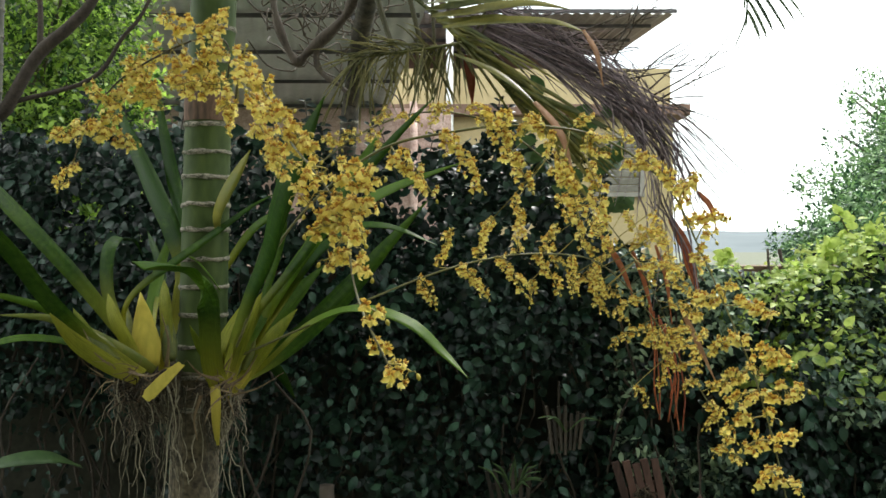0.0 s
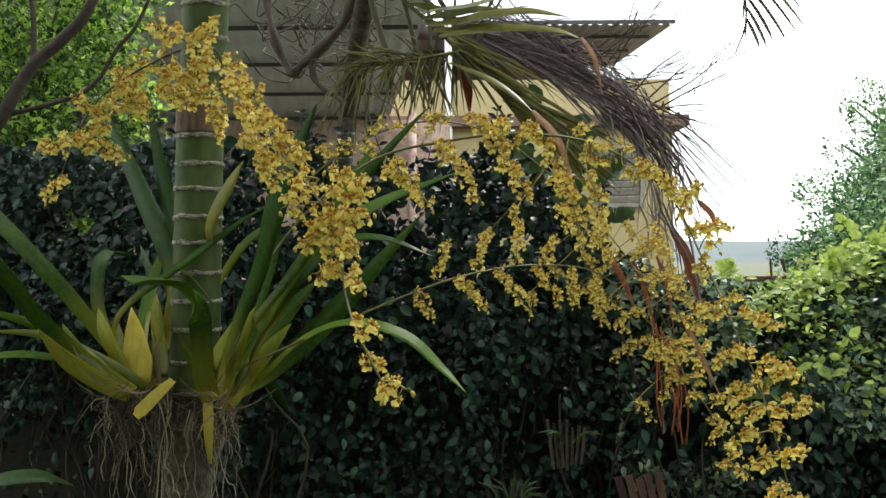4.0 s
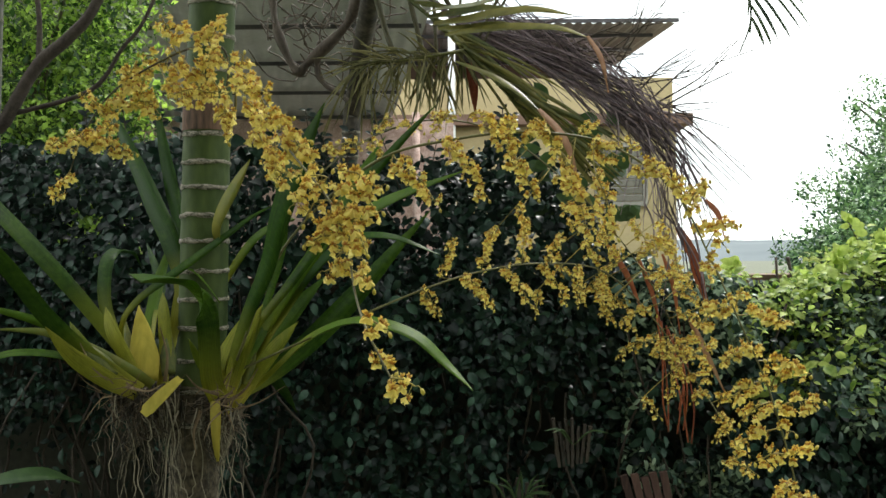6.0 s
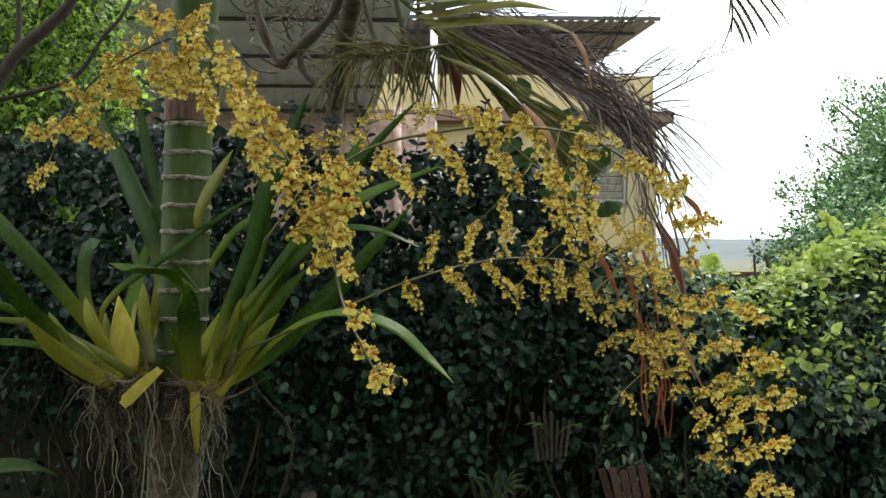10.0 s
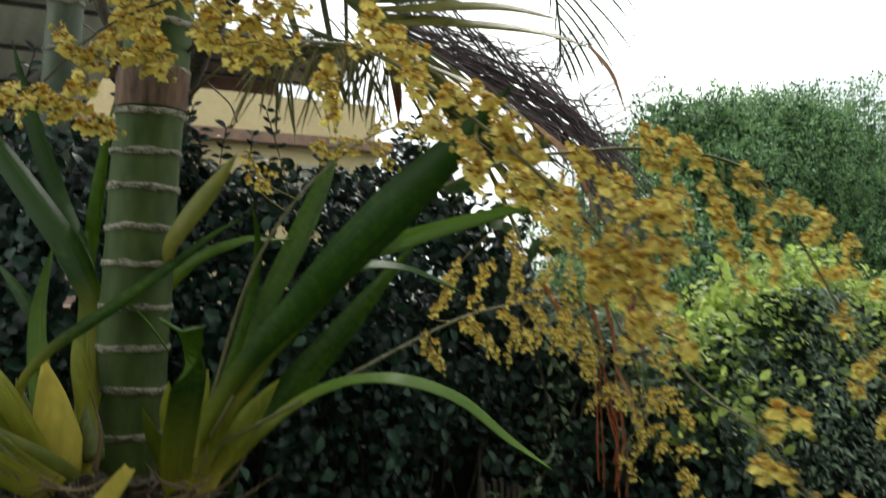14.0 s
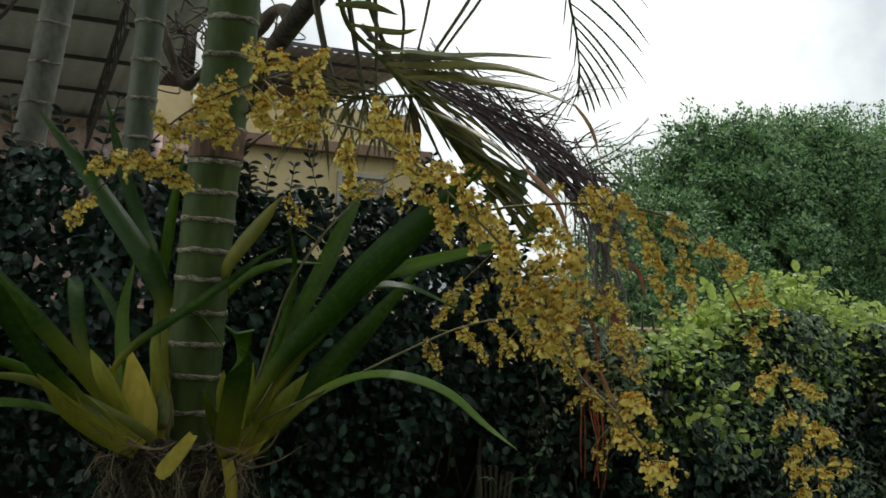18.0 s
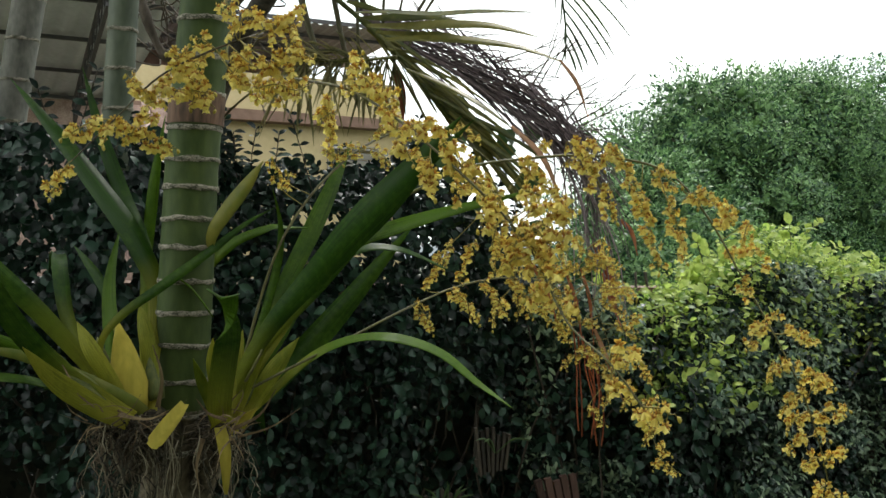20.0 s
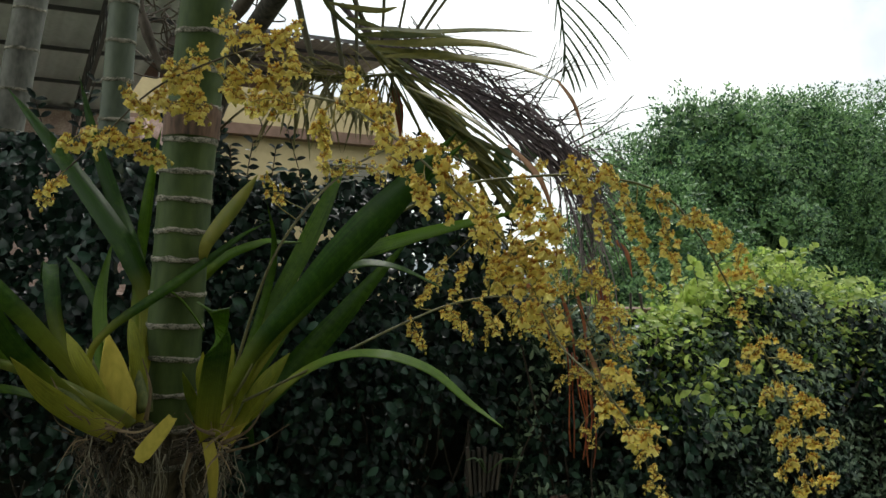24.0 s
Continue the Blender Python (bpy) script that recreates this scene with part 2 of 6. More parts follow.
# Blue-grey of distance haze is mixed into the hills' colour
M_HILL = mat("haze_tinted_hill", (0.085, 0.105, 0.115), (0.125, 0.15, 0.16), 1.0, 0.01, 0.0)
M_WOOD = mat("red_brown_slat", (0.04, 0.02, 0.015), (0.14, 0.075, 0.058), 0.8, 30, 0.4, by_object=0.4, stretch=(1, 1, 0.2))
M_WOOD_GREY = mat("weathered_slat", (0.018, 0.016, 0.012), (0.075, 0.06, 0.045), 0.85, 30, 0.4, by_object=0.4, stretch=(1, 1, 0.2))
M_PEDICEL = mat("flower_stalk", (0.16, 0.13, 0.02), (0.40, 0.33, 0.06), 0.5, 40, 0.0)
M_BUD = mat("bud_skin", (0.35, 0.3, 0.03), (0.55, 0.45, 0.06), 0.5, 60, 0.0)


def flower_mat(name, yellow, deep, brown, spots, spread):
    """Yellow petal skin with brown blotches gathered round the heart of the flower."""
    m = bpy.data.materials.new(name)
    m.use_nodes = True
    nt = m.node_tree
    bs = nt.nodes["Principled BSDF"]
    out = nt.nodes["Material Output"]
    co = nt.nodes.new("ShaderNodeTexCoord")
    ln = nt.nodes.new("ShaderNodeVectorMath")
    ln.operation = "LENGTH"
    nt.links.new(co.outputs["Object"], ln.inputs[0])
    nz = nt.nodes.new("ShaderNodeTexNoise")
    nz.inputs["Scale"].default_value = spots
    nz.inputs["Detail"].default_value = 2
    nt.links.new(co.outputs["Object"], nz.inputs["Vector"])
    mr = nt.nodes.new("ShaderNodeMapRange")
    mr.inputs[1].default_value, mr.inputs[2].default_value = 0.0, spread
    mr.inputs[3].default_value, mr.inputs[4].default_value = 0.62, 0.0
    nt.links.new(ln.outputs["Value"], mr.inputs[0])
    sm = nt.nodes.new("ShaderNodeMath")
    sm.operation = "MULTIPLY_ADD"
    sm.inputs[1].default_value = 0.75
    nt.links.new(nz.outputs["Fac"], sm.inputs[0])
    nt.links.new(mr.outputs[0], sm.inputs[2])
    rp = nt.nodes.new("ShaderNodeValToRGB")
    rp.color_ramp.elements[0].position, rp.color_ramp.elements[1].position = 0.62, 0.74
    rp.color_ramp.elements[0].color, rp.color_ramp.elements[1].color = (0, 0, 0, 1), (1, 1, 1, 1)
    nt.links.new(sm.outputs[0], rp.inputs["Fac"])
    oi = nt.nodes.new("ShaderNodeObjectInfo")
    m1 = nt.nodes.new("ShaderNodeMix")
    m1.data_type = "RGBA"
    m1.inputs[6].default_value, m1.inputs[7].default_value = (*yellow, 1), (*deep, 1)
    nt.links.new(oi.outputs["Random"], m1.inputs[0])
    m2 = nt.nodes.new("ShaderNodeMix")
    m2.data_type = "RGBA"
    m2.inputs[7].default_value = (*brown, 1)
    nt.links.new(rp.outputs["Color"], m2.inputs[0])
    nt.links.new(m1.outputs[2], m2.inputs[6])
    nt.links.new(m2.outputs[2], bs.inputs["Base Color"])
    bs.inputs["Roughness"].default_value = 0.5
    tr = nt.nodes.new("ShaderNodeBsdfTranslucent")
    nt.links.new(m2.outputs[2], tr.inputs["Color"])
    mx = nt.nodes.new("ShaderNodeMixShader")
    mx.inputs[0].default_value = 0.4
    nt.links.new(bs.outputs["BSDF"], mx.inputs[1])
    nt.links.new(tr.outputs["BSDF"], mx.inputs[2])
    nt.links.new(mx.outputs[0], out.inputs["Surface"])
    return m


M_LIP = flower_mat("lip_yellow", (0.96, 0.86, 0.27), (0.93, 0.77, 0.18), (0.54, 0.26, 0.03), 300, 0.0078)
M_TEPAL = flower_mat("barred_petal", (0.88, 0.70, 0.16), (0.78, 0.53, 0.09), (0.38, 0.16, 0.016), 380, 0.0120)


# ---- building helpers ----
class Geo:
    """Vertices and faces of one mesh, in world coordinates."""

    def __init__(self):
        self.v, self.f, self.m = [], [], []

    def face(self, idx, slot=0):
        self.f.append(idx)
        self.m.append(slot)

    def box(self, lo, hi, turn=None, slot=0):
        c = (Vector(lo) + Vector(hi)) / 2
        n = len(self.v)
        for x in (lo[0], hi[0]):
            for y in (lo[1], hi[1]):
                for z in (lo[2], hi[2]):
                    p = Vector((x, y, z))
                    if turn is not None:
                        p = c + turn @ (p - c)
                    self.v.append(p)
        for q in ((0, 1, 3, 2), (4, 6, 7, 5), (0, 4, 5, 1), (2, 3, 7, 6), (0, 2, 6, 4), (1, 5, 7, 3)):
            self.face([n + i for i in q], slot)

    def beam(self, a, b, w, h):
        """A square bar from a to b."""
        a, b = Vector(a), Vector(b)
        d = (b - a).normalized()
        side = d.cross(Vector((0, 0, 1)))
        side = side.normalized() if side.length > 1e-4 else Vector((1, 0, 0))
        up = side.cross(d)
        n = len(self.v)
        for p in (a, b):
            for sx, sz in ((-1, -1), (1, -1), (1, 1), (-1, 1)):
                self.v.append(p + side * (sx * w / 2) + up * (sz * h / 2))
        for q in ((0, 1, 2, 3), (7, 6, 5, 4), (0, 4, 5, 1), (1, 5, 6, 2), (2, 6, 7, 3), (3, 7, 4, 0)):
            self.face([n + i for i in q])

    def tube(self, pts, radii, sides=6, slot=0):
        pts = [Vector(p) for p in pts]
        k = len(pts)
        n = len(self.v)
        ref = Vector((0.31, 0.2, 0.93)).normalized()
        for i, p in enumerate(pts):
            d = (pts[min(i + 1, k - 1)] - pts[max(i - 1, 0)]).normalized()
            a = d.cross(ref)
            if a.length < 0.05:
                a = d.cross(Vector((1, 0, 0)))
            a.normalize()
            b = d.cross(a)
            r = radii[i] if hasattr(radii, "__len__") else radii
            for s in range(sides):
                w = 2 * math.pi * s / sides
                self.v.append(p + a * (r * math.cos(w)) + b * (r * math.sin(w)))
        for i in range(k - 1):
            for s in range(sides):
                t = (s + 1) % sides
                self.face([n + i * sides + s, n + i * sides + t, n + (i + 1) * sides + t, n + (i + 1) * sides + s], slot)
        self.face([n + s for s in reversed(range(sides))], slot)
        self.face([n + (k - 1) * sides + s for s in range(sides)], slot)

    def blade(self, pts, widths, normal_hint, fold=0.25, thick=0.0009, slot=0):
        """A leaf blade of three strips along pts: folded along its midrib, with an upper and a lower skin."""
        pts = [Vector(p) for p in pts]
        k = len(pts)
        n = len(self.v)
        hint = Vector(normal_hint)
        for i, p in enumerate(pts):
            d = (pts[min(i + 1, k - 1)] - pts[max(i - 1, 0)]).normalized()
            side = d.cross(hint)
            if side.length < 0.05:
                side = d.cross(Vector((1, 0.3, 0)))
            side.normalize()
            up = side.cross(d).normalized()
            w = widths[i] / 2
            for s in (-1, 0, 1):
                self.v.append(p + side * (s * w) + up * (abs(s) * w * fold))
            for s in (-1, 0, 1):
                self.v.append(p + side * (s * w) + up * (abs(s) * w * fold - thick * (2 if s == 0 else 0.6)))
        for i in range(k - 1):
            a, b = n + i * 6, n + (i + 1) * 6
            for s in (0, 1):
                self.face([a + s, a + s + 1, b + s + 1, b + s], slot)
                self.face([a + 3 + s + 1, a + 3 + s, b + 3 + s, b + 3 + s + 1], slot)
            self.face([a, b, b + 3, a + 3], slot)
            self.face([a + 2, a + 5, b + 5, b + 2], slot)

    def along(self, me):
        """Stores how far along its blade every vertex lies."""
        k = len(self.v) // 6
        att = me.attributes.new("along", "FLOAT", "POINT")
        att.data.foreach_set("value", [i / (k - 1) for i in range(k) for j in range(6)])
        att = me.attributes.new("across", "FLOAT", "POINT")
        att.data.foreach_set("value", [e for i in range(k) for e in (-1, 0, 1, -1, 0, 1)])

    def mesh(self, name, materials, origin=(0, 0, 0), smooth=True):
        me = bpy.data.meshes.new(name)
        o = Vector(origin)
        me.from_pydata([tuple(Vector(p) - o) for p in self.v], [], self.f)
        for m in materials:
            me.materials.append(m)
        me.polygons.foreach_set("use_smooth", [smooth] * len(me.polygons))
        if len(materials) > 1:
            me.polygons.foreach_set("material_index", self.m)
        me.update()
        return me


def thing(name, at, label, category, group="", kind=""):
    ob = new(name)
    ob.location = at
    ob.empty_display_size = 0.05
    return tagged(ob, label, category, group, kind)


def base_of(ob):
    p = Vector(ob.location)
    while ob.parent:
        ob = ob.parent
        p += Vector(ob.location)
    return p


def part(name, geo, material, parent, label="", smooth=True):
    ms = material if isinstance(material, (list, tuple)) else [material]
    ob = new(name, geo.mesh(name, ms, base_of(parent), smooth))
    ob.parent = parent
    return tagged(ob, label)


def solid(name, geo, material, label, category, kind="", at=None, smooth=False, group=""):
    """A top-level thing of one mesh."""
    ms = material if isinstance(material, (list, tuple)) else [material]
    at = at or geo.v[0]
    ob = new(name, geo.mesh(name, ms, at, smooth))
    ob.location = at
    return tagged(ob, label, category, group, kind)


def spline(pts, steps):
    """Catmull-Rom points through pts."""
    pts = [Vector(p) for p in pts]
    full = [pts[0] * 2 - pts[1]] + pts + [pts[-1] * 2 - pts[-2]]
    out = []
    for i in range(len(pts) - 1):
        a, b, c, d = full[i:i + 4]
        for s in range(steps):
            t = s / steps
            out.append(0.5 * (2 * b + (c - a) * t + (2 * a - 5 * b + 4 * c - d) * t * t + (3 * b - a - 3 * c + d) * t ** 3))
    out.append(pts[-1])
    return out


def rvec(rng, s=1.0):
    return Vector((rng.uniform(-s, s), rng.uniform(-s, s), rng.uniform(-s, s)))


def leaf_field(places, directions, normals, lengths, widths, fold=0.25):
    """Many small pointed leaves as one mesh: arrays of bases, directions, normals, lengths and widths."""
    p, d, n = (np.asarray(a, float) for a in (places, directions, normals))
    ln, wd = np.asarray(lengths, float)[:, None], np.asarray(widths, float)[:, None]
    d = d / np.linalg.norm(d, axis=1, keepdims=True)
    s = np.cross(d, n)
    s = s / np.maximum(np.linalg.norm(s, axis=1, keepdims=True), 1e-6)
    u = np.cross(s, d)
    prof = [(0.0, 0.0), (0.22, 0.38), (0.5, 0.5), (0.78, 0.33), (1.0, 0.0)]
    droop = [0.0, 0.04, 0.05, 0.0, -0.1]
    cols = [p]
    for (a, w), z in zip(prof[1:4], droop[1:4]):
        mid = p + d * ln * a + u * ln * z
        cols += [mid - s * wd * w + u * wd * w * fold, mid, mid + s * wd * w + u * wd * w * fold]
    cols.append(p + d * ln + u * ln * droop[4])
    v = np.stack(cols, axis=1).reshape(-1, 3)
    one = [(0, 2, 1), (0, 3, 2), (1, 2, 5, 4), (2, 3, 6, 5), (4, 5, 8, 7), (5, 6, 9, 8), (7, 8, 10), (8, 9, 10)]
    faces = []
    for i in range(len(p)):
        o = i * 11
        faces += [tuple(o + j for j in q) for q in one]
    return v, faces


def simple_field(places, directions, normals, lengths, widths):
    """Far leaves: four triangles each, folded along the midrib."""
    p, d, n = (np.asarray(a, float) for a in (places, directions, normals))
    ln, wd = np.asarray(lengths, float)[:, None], np.asarray(widths, float)[:, None]
    d = d / np.linalg.norm(d, axis=1, keepdims=True)
    s = np.cross(d, n)
    s = s / np.maximum(np.linalg.norm(s, axis=1, keepdims=True), 1e-6)
    u = np.cross(s, d)
    mid = p + d * ln * 0.45
    v = np.stack([p, mid - s * wd * 0.5 + u * wd * 0.15, mid, mid + s * wd * 0.5 + u * wd * 0.15, p + d * ln - u * ln * 0.08], axis=1).reshape(-1, 3)
    o = (np.arange(len(p)) * 5)[:, None, None]
    return v, (o + np.array([(0, 2, 1), (0, 3, 2), (1, 2, 4), (2, 3, 4)])).reshape(-1, 3).tolist()


def leaf_mesh(name, material, arrays, origin, simple=False):
    v, faces = simple_field(*arrays) if simple else leaf_field(*arrays)
    me = bpy.data.meshes.new(name)
    me.from_pydata((v - np.asarray(origin)).tolist(), [], faces)
    me.materials.append(material)
    me.polygons.foreach_set("use_smooth", [True] * len(me.polygons))
    me.update()
    return me


# ---- ground and distance ----
g = Geo()
g.box((-900, -900, -0.3), (900, 900, 0.0))
solid("ground", g, M_SOIL, "dark garden soil and rough grass", "ground", "structure", (0, 0, 0))

g = Geo()
rng = random.Random(4)
ridge = []
for i in range(61):
    a = radians(-70 + 140 * i / 60)
    h = 13 + 3 * noise.noise(Vector((i * 0.17, 3.1, 0))) + 1.5 * noise.noise(Vector((i * 0.6, 7.7, 0)))
    ridge.append((a, h))
for a, h in ridge:
    for r, z in ((420, -1), (520, h * 0.8), (620, h), (760, -1)):
        g.v.append((r * math.sin(a), r * math.cos(a), z))
for i in range(60):
    for j in range(3):
        g.face([i * 4 + j, i * 4 + j + 1, (i + 1) * 4 + j + 1, (i + 1) * 4 + j])
solid("backdrop", g, M_HILL, "low hills far off, tinted blue-grey for haze", "hills", "structure", (0, 500, 0), True)

# ---- garden wall behind the hedge ----
g = Geo()
g.box((-6, 2.62, 0), (9, 2.78, 1.40))
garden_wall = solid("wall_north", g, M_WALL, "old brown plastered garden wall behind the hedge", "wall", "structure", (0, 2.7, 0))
g = Geo()
g.box((-6, 2.59, 1.403), (9, 2.81, 1.45))
part("coping", g, M_CORNICE, garden_wall, "brown coping", False)


# Unseen wall added behind the camera, cutting sky light from the front
g = Geo()
g.box((-8, -2.3, 0), (9, -2.1, 5.6))
solid("wall_south", g, M_WALL, "plain unseen wall added behind the camera to shade the garden", "wall", "structure", (0, -2.2, 0))


def hedge_top(x):
    """Height of the hedge along the wall."""
    steps = [(-6, 1.85), (-1.1, 1.80), (-0.5, 1.77), (-0.25, 1.745), (0.05, 1.755), (0.18, 1.80), (0.28, 1.73), (0.37, 1.60), (0.48, 1.46), (0.8, 1.40), (1.05, 1.43), (1.3, 1.50), (1.8, 1.47), (9, 1.5)]
    for (a, h), (b, k) in zip(steps, steps[1:]):
        if x <= b:
            return h + (k - h) * (x - a) / (b - a)
    return 1.5


def hedge_front(x, z):
    """How far the leaf face stands from the eye's first line."""
    bulge = 0.12 * noise.noise(Vector((x * 2.3, z * 2.3, 1.7))) + 0.09 * noise.noise(Vector((x * 6, z * 6, 4.2)))
    bulge -= 0.16 * math.exp(-((x + 0.6) / 0.12) ** 2)
    lean = 0.10 * max(0.0, x - 0.7) + 0.25 * max(0.0, z - (hedge_top(x) - 0.25))
    return 2.30 + bulge + lean


def hedge_leaves(count, x0, x1, seed, depth, z0=0.0, size=(0.026, 0.052), zpow=1.0):
    rng = random.Random(seed)
    P, D, N, L, W = [], [], [], [], []
    while len(P) < count:
        x = rng.uniform(x0, x1)
        top = hedge_top(x) + 0.05 * noise.noise(Vector((x * 9, 2.2, 0))) + 0.03
        z = z0 + (top - z0) * rng.random() ** zpow
        gap = noise.noise(Vector((x * 6, z * 6, 9.1))) + 0.5 * noise.noise(Vector((x * 15, z * 15, 2.1)))
        if gap < -0.12 - 0.5 * rng.random() + 0.14 * max(0.0, 1.15 - z) or (x < -0.72 and z < 1.06 and rng.random() < 0.85):
            continue
        y = hedge_front(x, z) + rng.random() ** 1.5 * depth
        P.append((x, y, z))
        out = Vector((rng.gauss(0, 0.5), -0.35 + rng.uniform(-0.4, 0.4), rng.uniform(-1.0, 0.1)))
        D.append(out)
        N.append(Vector((rng.uniform(-1.0, 1.0), -1.0, rng.uniform(-0.5, 1.1))))
        s = rng.uniform(*size)
        L.append(s)
        W.append(s * rng.uniform(0.52, 0.74))
    return P, D, N, L, W


hedge = thing("hedge", (0, 2.45, 0), "dense dark green climbing hedge covering the garden wall", "hedge")
stuff = new("foliage", leaf_mesh("foliage", M_HEDGE, hedge_leaves(34000, -1.6, 2.4, 11, 0.22, 0.55, (0.013, 0.037)), (0, 2.45, 0)))
stuff.parent = hedge
tagged(stuff, "dark glossy small oval leaves", kind="stuff")
stuff = new("foliage", leaf_mesh("foliage", M_HEDGE, hedge_leaves(9000, -5.0, 8.0, 12, 0.24, 0.0, (0.022, 0.05)), (0, 2.45, 0)))
stuff.parent = hedge
tagged(stuff, "dark glossy small oval leaves", kind="stuff")
stuff = new("foliage", leaf_mesh("foliage", M_HEDGE, [a[:] for a in hedge_leaves(12000, -1.8, 0.6, 14, 0.40, 1.25, (0.016, 0.042))], (0, 2.45, 0)))
stuff.parent = hedge
tagged(stuff, "dark glossy small oval leaves", kind="stuff")
# bare stems inside the hedge
rng = random.Random(21)
g = Geo()
for i in range(110):
    x = rng.uniform(-1.5, 2.2)
    p = Vector((x, hedge_front(x, 0.6) + 0.10, 0.3))
    pts = [p]
    for j in range(6):
        p = p + Vector((rng.uniform(-0.09, 0.09), rng.uniform(-0.03, 0.03), rng.uniform(0.1, 0.24)))
        if p.z > hedge_top(p.x):
            break
        pts.append(p)
    if len(pts) > 2:
        g.tube(spline(pts, 3), 0.0035, 4)
part("stem", g, M_TWIG, hedge)

# slender leaves where the shrub has grown into the hedge; stronger light painted in
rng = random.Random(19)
P, D, N, L, W = [], [], [], [], []
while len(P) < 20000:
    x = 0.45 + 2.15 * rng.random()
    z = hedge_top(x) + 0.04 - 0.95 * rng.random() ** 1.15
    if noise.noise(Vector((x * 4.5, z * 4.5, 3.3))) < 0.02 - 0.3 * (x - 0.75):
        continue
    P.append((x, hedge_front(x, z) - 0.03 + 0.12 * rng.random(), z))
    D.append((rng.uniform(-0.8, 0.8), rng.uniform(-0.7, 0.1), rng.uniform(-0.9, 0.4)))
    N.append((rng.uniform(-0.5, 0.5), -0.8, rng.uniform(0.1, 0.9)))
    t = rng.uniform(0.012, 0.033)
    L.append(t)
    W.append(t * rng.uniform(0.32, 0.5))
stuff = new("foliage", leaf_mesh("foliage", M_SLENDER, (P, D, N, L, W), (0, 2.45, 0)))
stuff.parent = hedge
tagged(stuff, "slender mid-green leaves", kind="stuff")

# leaves that stand out singly from the hedge face
rng = random.Random(91)
SINGLE = [leaf_mesh("leaf", M_HEDGE_PALE, ([(0, 0, 0)], [(0, 0, -1)], [(0, -1, 0.1 * k)], [0.024 + 0.006 * k], [0.014 + 0.003 * k], 0.15 + 0.08 * k), (0, 0, 0)) for k in range(4)]
for i in range(280):
    x = rng.uniform(-0.35, 1.35)
    z = rng.uniform(0.85, hedge_top(x) - 0.05)
    o = new("leaf", rng.choice(SINGLE))
    o.parent = hedge
    o.location = Vector((x, hedge_front(x, z) - rng.uniform(0.0, 0.035), z)) - Vector((0, 2.45, 0))
    o.rotation_euler = (rng.uniform(-0.9, 0.2), rng.uniform(-1.2, 1.2), rng.uniform(-0.7, 0.7))

# leafy shoots standing up over the hedge's top
rng = random.Random(57)
for i in range(34):
    x = rng.uniform(-0.42, -0.27) if i < 10 else rng.uniform(-1.0, -0.6) if i < 18 else rng.uniform(0.0, 0.4) if i < 30 else rng.uniform(-0.27, 0.0)
    a = Vector((x, hedge_front(x, hedge_top(x)) + rng.uniform(-0.02, 0.14), hedge_top(x) - 0.06))
    tip = a + Vector((rng.uniform(-0.07, 0.07), rng.uniform(-0.05, 0.03), rng.uniform(0.10, 0.21)))
    q = spline([a, a.lerp(tip, 0.5) + rvec(rng, 0.012), tip], 4)
    g = Geo()
    g.tube(q, 0.0016, 4)
    part("shoot_stem", g, M_TWIG, hedge)
    P, D, N, L, W = [], [], [], [], []
    for j, p in enumerate(q[2:]):
        for side in (-1, 1):
            P.append(p)
            D.append((side * rng.uniform(0.5, 1.0), rng.uniform(-0.5, 0.3), rng.uniform(-0.1, 0.8)))
            N.append((rng.uniform(-0.4, 0.4), -0.8, rng.uniform(0.2, 0.8)))
            t = rng.uniform(0.018, 0.033)
            L.append(t)
            W.append(t * rng.uniform(0.42, 0.56))
    o = new("shoot", leaf_mesh("shoot", M_HEDGE, (P, D, N, L, W), (0, 2.45, 0)))
    o.parent = hedge

# ---- bright shrub growing out of the hedge ----
rng = random.Random(31)
P, D, N, L, W = [], [], [], [], []


def shrub_top(x):
    """Height of the bright shrub along the hedge."""
    steps = [(0.6, 1.42), (0.79, 1.47), (0.9, 1.46), (1.02, 1.49), (1.2, 1.57), (1.43, 1.68), (1.65, 1.63), (1.95, 1.53), (2.4, 1.55), (3.3, 1.5)]
    for (a, h), (b, k) in zip(steps, steps[1:]):
        if x <= b:
            return h + (k - h) * (x - a) / (b - a)
    return 1.5


while len(P) < 14000:
    x = 0.76 + 2.5 * rng.random() ** 1.25
    top = shrub_top(x) - 0.02 + 0.05 * noise.noise(Vector((x * 6, 1, 1))) + 0.03 * noise.noise(Vector((x * 17, 1, 4)))
    low = 0.30 + 0.22 * max(0.0, 1 - abs(x - 1.45) / 0.5)
    z = top - low * rng.random() ** 1.35
    if noise.noise(Vector((x * 8, z * 8, 5.5))) < -0.28 + 0.4 * (top - z):
        continue
    P.append((x, 2.50 + 0.12 * (x - 1.2) + rng.gauss(0, 0.09) + 0.25 * (z - 1.4), z))
    D.append((rng.uniform(-1, 1), rng.uniform(-1, 0.3), rng.uniform(-0.6, 0.5)))
    N.append((rng.uniform(-0.5, 0.5), -0.7 + rng.uniform(-0.3, 0.3), 0.9))
    s = rng.uniform(0.012, 0.029) + 0.016 * (rng.random() < 0.16)
    L.append(s)
    W.append(s * rng.uniform(0.45, 0.66))
shrub = thing("shrub", (1.35, 2.6, 0), "bright yellow-green leafy shrub rising over the hedge", "shrub")
stuff = new("foliage", leaf_mesh("foliage", M_HEDGE_BRIGHT, (P, D, N, L, W), (1.35, 2.6, 0)))
stuff.parent = shrub
tagged(stuff, kind="stuff")
g = Geo()
